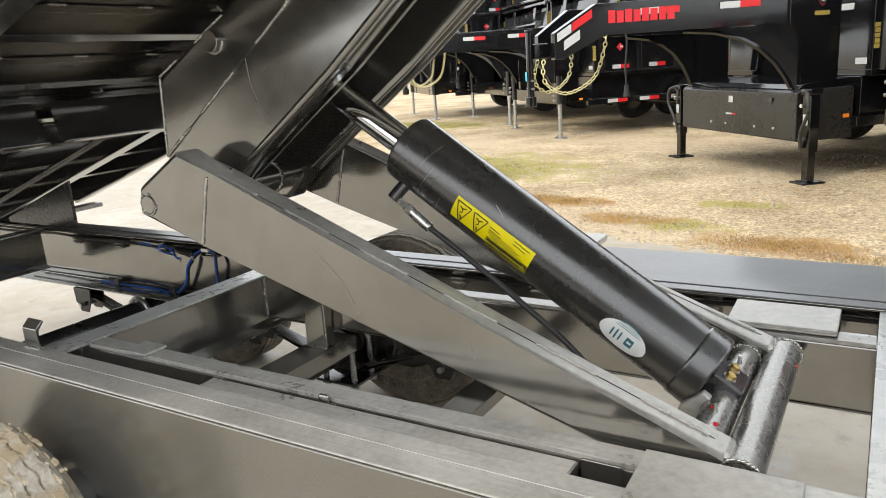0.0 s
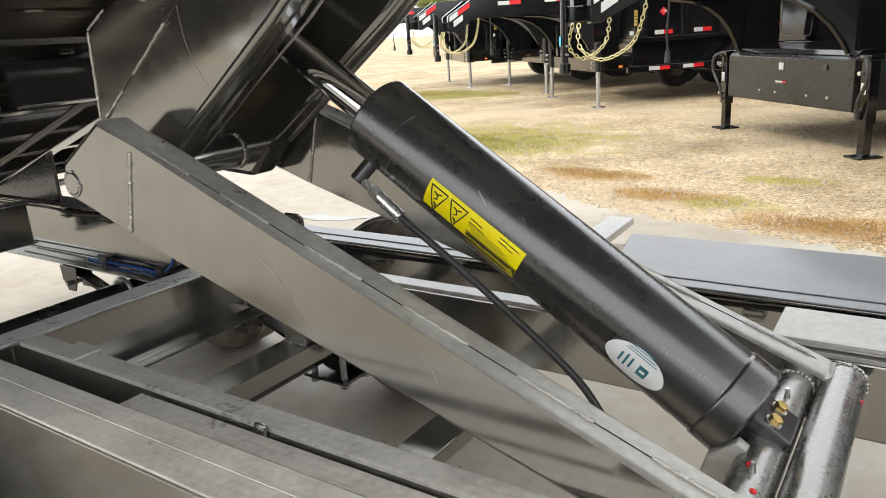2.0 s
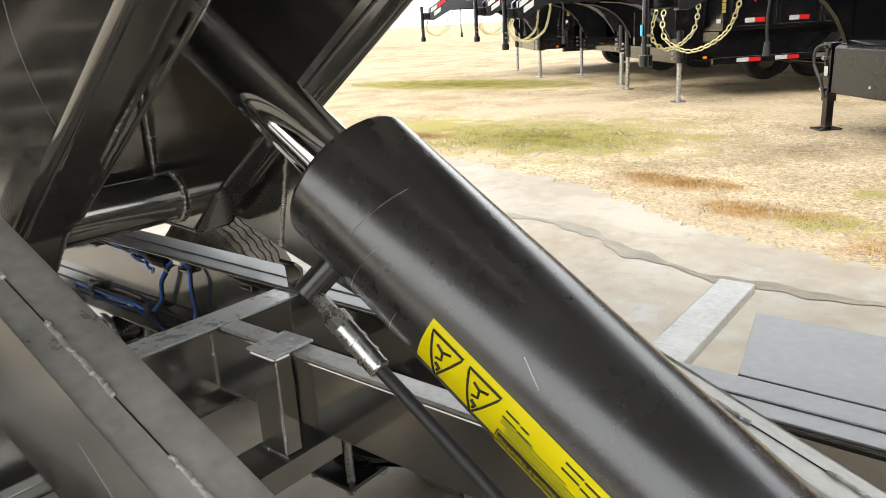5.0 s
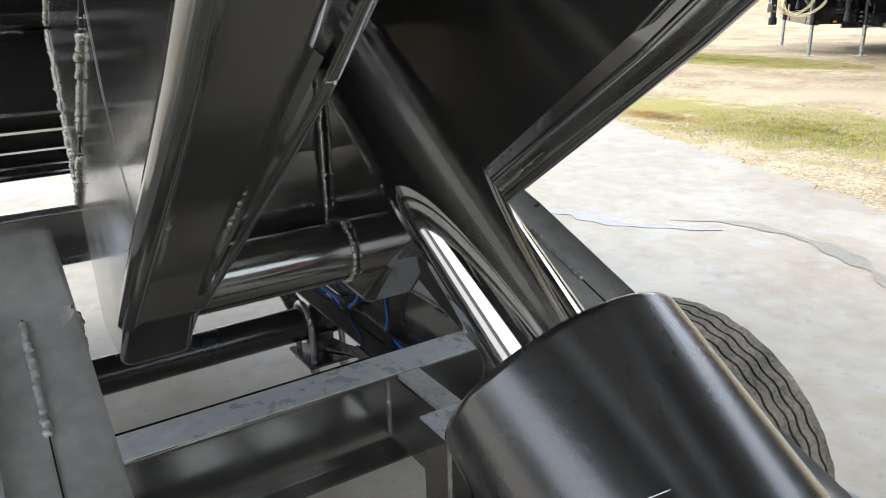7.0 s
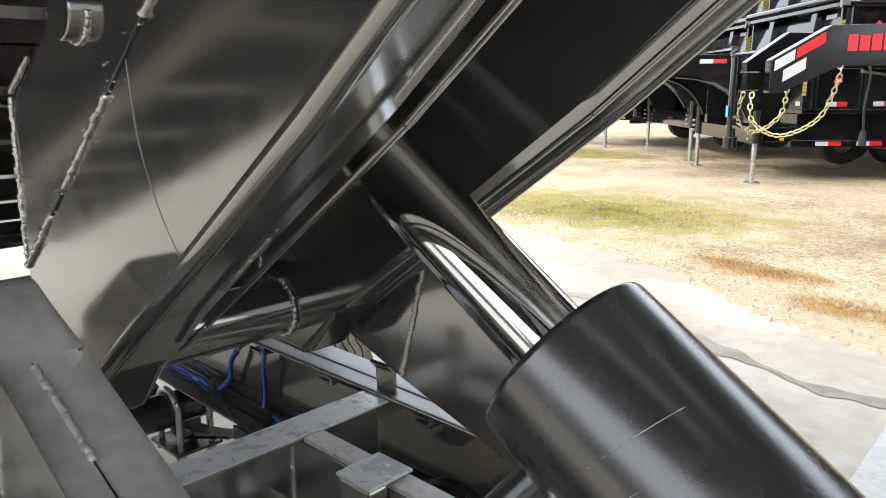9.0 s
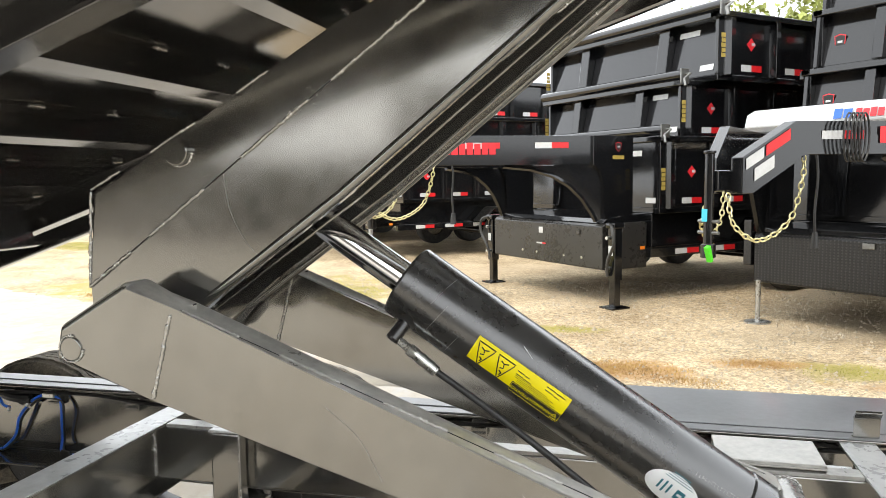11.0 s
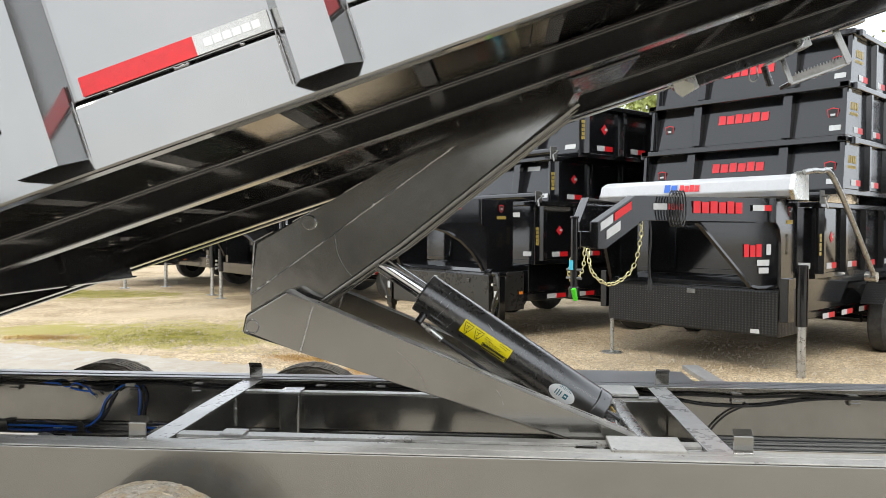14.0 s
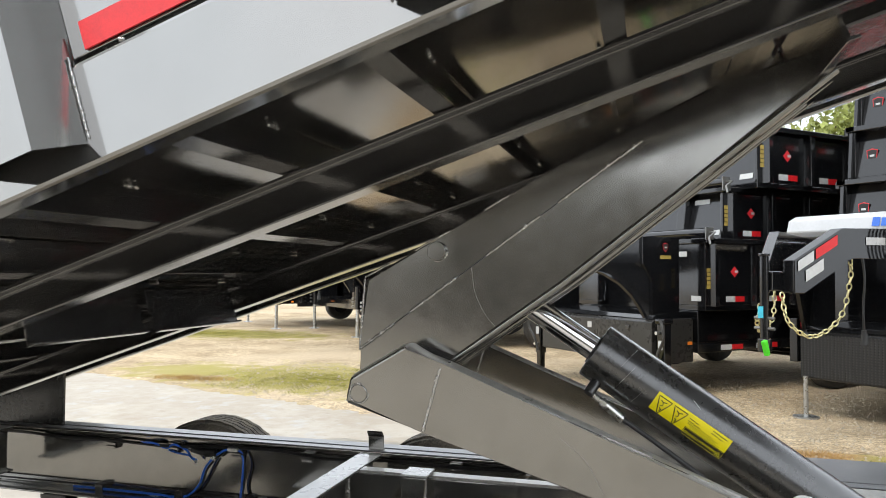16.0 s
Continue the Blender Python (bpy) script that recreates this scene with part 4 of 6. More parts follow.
# ---- running gear ----
def wheel(x, y0, y1, outer, RO=0.362):
    w = thing("wheel", "", "")
    for key in ("label", "category"):
        if key in w:
            del w[key]
    w.parent = trailer
    w.matrix_local = pose(x, (y0 + y1) / 2, RO + 0.009)
    hw = (y1 - y0) / 2
    prof = [(0.205, -hw * 0.72), (0.25, -hw * 0.98), (0.31, -hw), (RO - 0.027, -hw * 0.9), (RO - 0.006, -hw * 0.76), (RO, -hw * 0.6), (RO, hw * 0.6), (RO - 0.006, hw * 0.76), (RO - 0.027, hw * 0.9), (0.31, hw), (0.25, hw * 0.98), (0.205, hw * 0.72)]
    b2 = bmesh.new()
    n = 72
    rings = []
    for j, (r, yy) in enumerate(prof):
        rings.append([b2.verts.new((r * math.cos(t * math.tau / n), yy, r * math.sin(t * math.tau / n))) for t in range(n)])
    for j in range(len(prof) - 1):
        for t in range(n):
            b2.faces.new((rings[j][t], rings[j][(t + 1) % n], rings[j + 1][(t + 1) % n], rings[j + 1][t]))
    ty = part("tyre", b2, MUD_RUBBER if outer < 0 else DUSTY_RUBBER, w, "dusty ribbed trailer tyre")
    # raised ribs of the tread
    tr = bmesh.new()
    rr = random.Random(2)
    ribs = [(-0.60, -0.40), (-0.34, -0.14), (-0.08, 0.08), (0.14, 0.34), (0.40, 0.60)]
    for a0, a1 in ribs:
        rg = [[], [], [], []]
        for t in range(n * 2):
            an = t * math.tau / (n * 2)
            j = 0.0032 * (1 if t % 4 < 2 else -1)
            for q, (r, yy) in enumerate(((RO - 0.004, a0), (RO + 0.008, a0), (RO + 0.008, a1), (RO - 0.004, a1))):
                rg[q].append(tr.verts.new((r * math.cos(an), yy * hw + j, r * math.sin(an))))
        for q in range(3):
            for t in range(n * 2):
                tr.faces.new((rg[q][t], rg[q][(t + 1) % (n * 2)], rg[q + 1][(t + 1) % (n * 2)], rg[q + 1][t]))
    part("tread", tr, MUD_RUBBER if outer < 0 else DUSTY_RUBBER, ty, smooth=False)
    if outer < 0:
        cl = bmesh.new()
        for _ in range(420):
            an, yy = rr.uniform(0.2, 2.95), rr.choice((-0.85, -0.62, -0.37, -0.11, 0.11, 0.37, 0.62, 0.85)) * hw + rr.gauss(0, 0.004)
            rad = RO + (0.004 if abs(yy) < 0.66 * hw else -0.014)
            m4 = Matrix.Translation((rad * math.cos(an), yy, rad * math.sin(an))) @ Matrix.Rotation(math.pi / 2 - an, 4, "Y") @ Matrix.Diagonal((rr.uniform(0.8, 2.4), rr.uniform(0.5, 1.3), rr.uniform(0.2, 0.4), 1))
            bmesh.ops.create_icosphere(cl, subdivisions=1, radius=rr.uniform(0.003, 0.011), matrix=m4)
        for v in cl.verts:
            v.co *= 1 + rr.uniform(-0.004, 0.004)
        mudob = part("mud_clods", cl, MUD, ty, "dried tan mud stuck in the tread", smooth=False)
        mudob["kind"] = "stuff"
    yo = outer * hw
    rim = bmesh.new()
    rod((0, -hw * 0.7, 0), (0, hw * 0.7, 0), 0.207, 48, bm=rim)
    part("rim", rim, BLACK, w, "black steel rim")
    part("hub_cap", rod((0, yo * 0.6, 0), (0, yo * 1.02, 0), 0.06, 28, bevel=0.006), ZINC, w)
    for i in range(8):
        a = i * math.tau / 8
        part("lug_nut", rod((0.09 * math.cos(a), yo * 0.7, 0.09 * math.sin(a)), (0.09 * math.cos(a), yo * 0.82, 0.09 * math.sin(a)), 0.012, 6), ZINC, w)
    return w


for x in (0.24, -0.96):
    wheel(x + 0.0, -0.42, -0.175, -1, 0.346)
    wheel(x + (0.06 if x > 0 else 0.09), 1.40, 1.645, 1, 0.376)
    part("axle", rod((x, -0.19, 0.40), (x, 1.415, 0.40), 0.060, 28), BLACK, trailer, "black steel tube axle")
    for y in (-0.03, 1.11):
        for k in range(5):
            hl = 0.42 - 0.075 * k
            sp = smooth_path([(x - hl, y, 0.375 - 0.012 * k + 0.05 * (hl / 0.42) ** 2), (x, y, 0.326 - 0.012 * k), (x + hl, y, 0.375 - 0.012 * k + 0.05 * (hl / 0.42) ** 2)], 8)
            b2 = bmesh.new()
            vs = [[b2.verts.new((p.x, y + dy, p.z + dz)) for p in sp] for dy, dz in ((-0.03, 0), (0.03, 0), (0.03, 0.009), (-0.03, 0.009))]
            for q in range(4):
                for i in range(len(sp) - 1):
                    b2.faces.new((vs[q][i], vs[q][i + 1], vs[(q + 1) % 4][i + 1], vs[(q + 1) % 4][i]))
            b2.faces.new([v[0] for v in vs])
            b2.faces.new([v[-1] for v in vs])
            part("leaf_spring", b2, BLACK, trailer)
        for dy in (-0.056, 0.056):
            u = [(x - 0.071, y + dy, 0.235)] + [(x - 0.071 * math.cos(t), y + dy, 0.40 + 0.073 * math.sin(t)) for t in np.linspace(0, math.pi, 13)] + [(x + 0.071, y + dy, 0.235)]
            ub = part("u_bolt", pipe(u, 0.0115, 10), STEEL_GALV, trailer, "zinc plated u-bolt")
            for xx in (x - 0.071, x + 0.071):
                part("nut", rod((xx, y + dy, 0.238), (xx, y + dy, 0.258), 0.019, 6), STEEL_GALV, ub)
        part("spring_plate", box(x - 0.10, y - 0.085, 0.260, x + 0.10, y + 0.085, 0.272, 0.003), BLACK, trailer)
        part("spring_seat", box(x - 0.05, y - 0.034, 0.335, x + 0.05, y + 0.034, 0.365, 0.003), BLACK, trailer)
        for hx in (x - 0.47, x + 0.47):
            for dy in (-0.04, 0.034):
                part("spring_hanger", prism([(hx - 0.07, RB - 0.001), (hx + 0.07, RB - 0.001), (hx + 0.06, 0.40), (hx + 0.03, 0.345), (hx - 0.03, 0.345), (hx - 0.06, 0.40)], y + dy, y + dy + 0.007, "y", 0.002), BLACK, trailer)
            part("hanger_web", box(hx - 0.062, y - 0.0405, 0.39, hx - 0.055, y + 0.0415, RB - 0.0015, 0.002), BLACK, trailer)
            part("hanger_bolt", rod((hx, y - 0.06, 0.385), (hx, y + 0.06, 0.385), 0.012, 6), STEEL_GALV, trailer)
part("brake_drum", rod((0.27, 1.18, 0.40), (0.27, 1.255, 0.40), 0.155, 40, bevel=0.008), BLACK, trailer)
part("brake_drum", rod((0.27, -0.15, 0.40), (0.27, -0.075, 0.40), 0.155, 40, bevel=0.008), BLACK, trailer)

# ---- wiring along the far rail ----
YW = 1.172
def wob(x0, x1, z, amp, seed, n=26):
    r = random.Random(seed)
    return smooth_path([(x0 + (x1 - x0) * i / n, YW - r.uniform(0, 0.012), z + r.uniform(-amp, amp)) for i in range(n + 1)], 4)


part("cable", pipe(wob(-2.5, 4.4, 0.714, 0.009, 1), 0.007, 8), WIRE_BLACK, trailer, "black cable along the rail")
part("cable", pipe(smooth_path([(2.0, YW, 0.728), (2.15, YW, 0.70), (2.35, YW, 0.665), (2.6, YW, 0.665), (2.85, YW, 0.70), (3.1, YW, 0.708), (3.4, YW, 0.70), (4.2, YW, 0.72)]), 0.006, 8), WIRE_BLACK, trailer)
part("cable", pipe(smooth_path([(2.55, YW, 0.672), (2.45, YW, 0.62), (2.38, YW, 0.55), (2.35, YW, 0.49)]), 0.005, 8), WIRE_BLACK, trailer)
YB = YW - 0.006


def along(pts):
    return smooth_path([(x, YB - 0.01 * (i % 2), z + 0.004) for i, (x, z) in enumerate(pts)])


part("blue_cable", pipe(along([(-1.05, 0.705), (-0.965, 0.712), (-0.904, 0.692), (-0.857, 0.712), (-0.80, 0.690), (-0.767, 0.662), (-0.745, 0.648)]), 0.0052, 8), WIRE_BLUE, trailer, "blue insulated cable")
part("blue_cable", pipe(along([(-0.89, 0.684), (-0.83, 0.676), (-0.78, 0.668)]), 0.0045, 8), WIRE_BLUE, trailer, "blue insulated cable")
part("blue_cable", pipe(along([(-0.658, 0.668), (-0.628, 0.690), (-0.598, 0.705), (-0.558, 0.709), (-0.521, 0.692), (-0.508, 0.633), (-0.521, 0.546), (-0.518, 0.503), (-0.488, 0.487), (-0.40, 0.486), (-0.2, 0.484)]), 0.0055, 8), WIRE_BLUE, trailer, "blue insulated cable")
part("cable", pipe(along([(-0.65, 0.662), (-0.62, 0.682), (-0.59, 0.697), (-0.55, 0.700), (-0.512, 0.684), (-0.499, 0.63), (-0.511, 0.546), (-0.508, 0.505), (-0.48, 0.494)]), 0.0045, 8), WIRE_BLACK, trailer)
part("blue_cable", pipe(along([(-0.668, 0.660), (-0.698, 0.617), (-0.73, 0.546), (-0.77, 0.502), (-0.807, 0.485), (-0.865, 0.482), (-0.946, 0.482), (-1.1, 0.486), (-1.4, 0.482)]), 0.0055, 8), WIRE_BLUE, trailer, "blue insulated cable")
part("cable", pipe(along([(-0.66, 0.652), (-0.688, 0.612), (-0.72, 0.542), (-0.76, 0.498), (-0.80, 0.482)]), 0.0045, 8), WIRE_BLACK, trailer)
for pts in (((-0.668, 0.660), (-0.655, 0.672), (-0.64, 0.681)), ((-0.756, 0.655), (-0.742, 0.642))):
    part("white_splice", pipe(along(pts), 0.006, 8), WHITE, trailer)
part("cable_sleeve", pipe(along([(-0.765, 0.698), (-0.71, 0.692), (-0.651, 0.690)]), 0.016, 10), WIRE_BLACK, trailer)
part("cable_sleeve", pipe(along([(-0.70, 0.676), (-0.64, 0.684)]), 0.010, 10), WIRE_BLACK, trailer)
for x in (-1.55, -1.2, -0.872, -0.549, -0.212, 0.172, 0.432, 0.741, 1.05, 1.62, 2.5, 3.05, 3.6):
    cl = box(x - 0.025, 1.168, 0.672, x + 0.025, 1.190, 0.722, 0.003)
    for q in (0.682, 0.698):
        box(x - 0.022, 1.160, q, x + 0.022, 1.170, q + 0.006, 0.001, cl)
    part("cable_clip", cl, PAINT, trailer)
part("cable_clip", box(-0.585, 1.150, 0.705, -0.535, 1.190, 0.722, 0.002), ZINC, trailer, "bright metal cable clip")
for x in (-1.25, -0.829, -0.5):
    part("cable_clip", box(x - 0.02, 1.15, 0.478, x + 0.02, 1.19, 0.512, 0.003), BLACK, trailer)

# ---- the raised bed ----
ANG = 18.5
BED = Matrix.Translation((0, 0, 1.487)) @ Matrix.Rotation(-radians(ANG), 4, "Y")
U0, U1 = -2.55, 3.55
YN, YF = -0.70, 1.80
W_ST = 0.115             # top of the long beams
W_FL = 0.213              # underside of the floor


def bedpart(name, bm, material, parent=None, label=""):
    ob = part(name, turned(bm, BED), material, parent or trailer, label)
    return ob


# floor, beams and braces wear the shade-darkened copy of the enamel
floor = bedpart("bed_floor", box(U0, YN + 0.03, W_FL, U1, YF - 0.03, W_FL + 0.006, 0), UNDERBODY_SHADE, None, "glossy grey steel bed floor from below, shade put in its paint")
for ya, yb, sgn in ((-0.088, -0.016, 1), (1.116, 1.188, -1)):
    t = 0.010
    o, i = (ya, yb) if sgn > 0 else (yb, ya)
    s = 1 if sgn > 0 else -1
    B0 = 0.012
    sec = [(ya, B0), (yb, B0), (yb, B0 + t), ((ya + yb) / 2 + t / 2, B0 + t), ((ya + yb) / 2 + t / 2, W_ST - t), (yb, W_ST - t), (yb, W_ST), (ya, W_ST), (ya, W_ST - t), ((ya + yb) / 2 - t / 2, W_ST - t), ((ya + yb) / 2 - t / 2, B0 + t), (ya, B0 + t)]
    bedpart("bed_beam", prism(sec, U0, U1, "x", 0.002), UNDERBODY_SHADE, floor, "long steel beam under the bed, shade put in its paint")
u = U0 + 0.1
kk = 0
while u < U1:
    t = 0.006
    sec = [(u, W_ST + 0.002), (u + 0.05, W_ST + 0.002), (u + 0.05, W_ST + 0.008), (u + t, W_ST + 0.008), (u + t, W_FL - 0.008), (u + 0.05, W_FL - 0.008), (u + 0.05, W_FL - 0.002), (u, W_FL - 0.002)]
    cmb = bedpart("bed_crossmember", prism(sec, YN + 0.05, YF - 0.05, "y", 0.001), UNDERBODY_SHADE, floor)
    wb = bmesh.new()
    for y in (-0.55, -0.3, 0.2, 0.5, 0.8, 1.3):
        bead((u - 0.001, y, W_FL - 0.004), (u - 0.001, y + 0.05, W_FL - 0.004), 0.004, 0.01, wb, int(y * 10) + kk)
        bead((u + 0.052, y + 0.1, W_FL - 0.005), (u + 0.052, y + 0.155, W_FL - 0.005), 0.0065, 0.01, wb, int(y * 10) + kk + 1)
    bedpart("weld_bead", wb, WELD, cmb)
    u += 0.405
    kk += 1
# bracing between the long beams
for uu in (-0.56, 1.66):
    for y0, y1 in ((0.004, 0.50), (0.56, 1.096)):
        bedpart("brace_plate", prism([(uu, -0.045), (uu + 0.030, -0.045), (uu + 0.030, -0.037), (uu + 0.008, -0.037), (uu + 0.008, 0.11), (uu, 0.11)], y0, y1, "y", 0.002), UNDERBODY_SHADE, floor)
bedpart("lift_plate", box(1.68, 0.30, 0.05, 1.98, 0.72, 0.20, 0.006), BLACK, floor)
# sides
for y, s in ((YN, -1), (YF, 1)):
    a, b = sorted((y, y - s * 0.055))
    sd = bedpart("side_rail", box(U0, a, 0.060, U1, b, 0.237, 0.008), BED_PAINT, trailer, "glossy grey bottom rail of the bed side")
    a, b = sorted((y - s * 0.012, y - s * 0.024))
    bedpart("side_wall", box(U0, a, 0.249, U1, b, 1.25, 0.002), BED_PAINT, sd, "glossy grey bed side wall")
    # black strip behind the gap, put there as the gap's shade
    a, b = sorted((y - s * 0.040, y - s * 0.046))
    bedpart("gap_shade_strip", box(U0, a, 0.238, U1, b, 0.30, 0), BLACK, sd)
    a, b = sorted((y + s * 0.01, y - s * 0.06))
    bedpart("top_rail", box(U0, a, 1.25, U1, b, 1.33, 0.008), BED_PAINT, sd)
    uu = -1.96
    while uu < U1 - 0.1:
        o = y + s * 0.085
        top = y - s * 0.011
        # a bent post: flat front with flared sides and a cut lower end
        b2 = bmesh.new()
        hw0, hw1 = 0.095, 0.055
        zs = (0.145, 1.245)
        sect = [(-hw0, top), (-hw1, o), (hw1, o), (hw0, top)]
        lo = [b2.verts.new((uu + du, yy, 0.085 if abs(yy - o) < 1e-6 else 0.10)) for du, yy in sect]
        hi = [b2.verts.new((uu + du, yy, zs[1])) for du, yy in sect]
        for q in range(3):
            b2.faces.new((lo[q], lo[q + 1], hi[q + 1], hi[q]))
        b2.faces.new(hi)
        bmesh.ops.recalc_face_normals(b2, faces=b2.faces)
        po = bedpart("side_post", b2, BED_PAINT, sd, "bent steel side post")
        if s < 0:
            wb = bmesh.new()
            for q in (-hw0, hw0):
                bead((uu + q, y - 0.001, 0.105), (uu + q, y - 0.001, 0.25), 0.0028, 0.009, wb, 3)
            bedpart("weld_bead", wb, BED_PAINT, po)
        uu += 0.742
    if s < 0:
        uu = -1.92
        while uu < U1 - 0.8:
            bedpart("reflector_tape", box(uu + 0.085, y - 0.0135 + 0.02, 0.254, uu + 0.40, y - 0.014 + 0.024, 0.304, 0), RED, sd, "red reflective tape")
            wt = bedpart("reflector_tape", box(uu + 0.40, y - 0.0135 + 0.02, 0.254, uu + 0.60, y - 0.014 + 0.024, 0.304, 0), COMB, sd, "white honeycomb reflective tape")
            for q in range(6):
                bedpart("brand_mark", box(uu + 0.425 + q * 0.026, y + 0.0055, 0.268, uu + 0.446 + q * 0.026, y + 0.0064, 0.288, 0), WHITE, wt)
            tk = bmesh.new()
            for q, w in ((0.15, 0.012), (0.33, 0.045), (0.51, 0.014)):
                bead((uu + q, y - s * 0.010, 0.242), (uu + q + w, y - s * 0.010, 0.242), 0.0055, 0.01, tk, int(uu * 9))
            bedpart("tack_weld", tk, BED_PAINT, sd)
            uu += 0.742
bedpart("front_wall", box(U1, YN, 0.08, U1 + 0.012, YF, 1.3, 0.003), BED_PAINT, trailer)
bedpart("tail_gate", box(U0 - 0.012, YN, 0.08, U0 - 0.001, YF, 1.3, 0.003), BED_PAINT, trailer)
for y in (1.09, 0.0):
    part("hinge_plate", prism([(-2.0, 0.779), (-1.4, 0.779), (-1.4, 1.02), (-2.0, 0.81)], y, y + 0.015, "y", 0.004), BLACK, trailer)
# step, lamp and shaft at the front of the bed
YS = 1.27
CREAM = mat("cream_enamel", (0.80, 0.78, 0.66), 0.4, 0.0, 0.06, 12.0)


def flat_bar(p, q, w, y0, y1, bm=None):
    """A flat bar between two points of the bed's side plane, w wide."""
    n = Vector((p[1] - q[1], q[0] - p[0])).normalized() * w / 2
    return prism([(p[0] - n.x, p[1] - n.y), (q[0] - n.x, q[1] - n.y), (q[0] + n.x, q[1] + n.y), (p[0] + n.x, p[1] + n.y)], y0, y1, "y", 0.002, bm)


stp = part("step", flat_bar((2.768, 2.244), (3.047, 2.345), 0.022, YS, YS + 0.14), PAINT, trailer, "open steel step under the bed front")
part("hanger_bar", flat_bar((2.949, 2.56), (3.045, 2.34), 0.034, YS - 0.006, YS), PAINT, stp)
part("hanger_bar", flat_bar((2.704, 2.42), (2.770, 2.245), 0.026, YS - 0.006, YS), PAINT, stp)
part("tread_edge", flat_bar((2.775, 2.262), (3.03, 2.354), 0.028, YS - 0.004, YS), PAINT_WORN, stp, "worn serrated tread edge")
for k in range(16):
    q = (k + 0.5) / 16
    x, z = 2.785 + 0.235 * q, 2.278 + 0.085 * q
    part("grip_tooth", prism([(x - 0.006, z), (x + 0.006, z + 0.004), (x - 0.002, z + 0.016)], YS - 0.004, YS, "y", 0), PAINT_WORN, stp, smooth=False)
tube_dir = Vector((0.49, 0, 0.18)).normalized()
shaft = part("shaft_tube", flat_bar((2.30, 2.269), (2.79, 2.449), 0.082, YS - 0.03, YS + 0.05), BLACK, trailer, "dark square tube of the tarp drive")
part("shaft_cover", flat_bar((2.53, 2.358), (2.66, 2.406), 0.094, YS - 0.042, YS - 0.031), BLACK, shaft)
end = Vector((2.79, YS, 2.449))
part("shaft_collar", flat_bar((2.775, 2.444), (2.835, 2.466), 0.098, YS - 0.045, YS + 0.06), ZINC, shaft, "plated end bracket")
part("collar_bolt", rod(end + tube_dir * 0.02 + Vector((0, -0.06, 0.02)), end + tube_dir * 0.02 + Vector((0, -0.04, 0.02)), 0.012, 6), ZINC, shaft)
part("shaft_collar", flat_bar((2.262, 2.255), (2.302, 2.27), 0.10, YS - 0.04, YS + 0.055), ZINC, shaft, "plated end bracket")
hd = part("bent_handle", pipe(smooth_path([(2.80, YS - 0.06, 2.450), (2.79, YS - 0.07, 2.412), (2.755, YS - 0.07, 2.385), (2.66, YS - 0.07, 2.338), (2.617, YS - 0.07, 2.312), (2.622, YS - 0.07, 2.29)], 5), 0.008, 8), STEEL_GALV, trailer, "bent plated crank handle")
part("grip", rod((2.617, YS - 0.07, 2.312), (2.648, YS - 0.07, 2.218), 0.016, 14, bevel=0.003), BLACK, hd)
lampb = part("lamp_plate", prism([(2.180, 2.300), (2.222, 2.318), (2.244, 2.252), (2.292, 2.236), (2.288, 2.206), (2.238, 2.172), (2.205, 2.196), (2.188, 2.240)], YS - 0.05, YS - 0.043, "y", 0.002), CREAM, trailer, "pale cream bent lamp bracket")
part("plate_edge", prism([(2.176, 2.300), (2.182, 2.300), (2.190, 2.240), (2.184, 2.236)], YS - 0.043, YS + 0.03, "y", 0.001), CREAM, lampb)
lc = smooth_path([(2.56, YS - 0.045, 2.30), (2.555, YS - 0.045, 2.262), (2.575, YS - 0.045, 2.245), (2.595, YS - 0.045, 2.268), (2.59, YS - 0.045, 2.315)], 5)
part("keeper_chain", pipe(lc, 0.003, 5), STEEL_GALV, trailer)

# ---- parked gooseneck dump trailers behind ----
TREAD_PLATE = mat("black_tread_plate", (0.012, 0.012, 0.0125), 0.36, 0.2, 0.2, 6.0, 0.0)
nt = TREAD_PLATE.node_tree
tb_map = nt.nodes.new("ShaderNodeMapping")
tb_map.inputs["Rotation"].default_value = (0, 0, radians(45))
tb_vo = nt.nodes.new("ShaderNodeTexVoronoi")
tb_vo.inputs["Scale"].default_value, tb_vo.inputs["Randomness"].default_value = 38, 0.0
tb_mr = nt.nodes.new("ShaderNodeMapRange")
tb_mr.inputs[1].default_value, tb_mr.inputs[2].default_value, tb_mr.inputs[3].default_value, tb_mr.inputs[4].default_value = 0.25, 0.4, 1.0, 0.0
tb_mix = nt.nodes.new("ShaderNodeMix")
tb_mix.data_type = "RGBA"
tb_mix.inputs["A"].default_value, tb_mix.inputs["B"].default_value = (0.008, 0.008, 0.008, 1), (0.035, 0.034, 0.032, 1)
bpn = nt.nodes.new("ShaderNodeBump")
bpn.inputs["Strength"].default_value, bpn.inputs["Distance"].default_value = 0.8, 0.005
nt.links.new(nt.nodes["Texture Coordinate"].outputs["Object"], tb_map.inputs["Vector"])
nt.links.new(tb_map.outputs["Vector"], tb_vo.inputs["Vector"])
nt.links.new(tb_vo.outputs["Distance"], tb_mr.inputs[0])
nt.links.new(tb_mr.outputs[0], tb_mix.inputs["Factor"])
nt.links.new(tb_mix.outputs["Result"], nt.nodes["Principled BSDF"].inputs["Base Color"])
nt.links.new(tb_mr.outputs[0], bpn.inputs["Height"])
nt.links.new(bpn.outputs["Normal"], nt.nodes["Principled BSDF"].inputs["Normal"])
BLACK_SATIN = mat("dark_satin_enamel", (0.035, 0.034, 0.032), 0.3, 0.3, 0.15, 3.0)


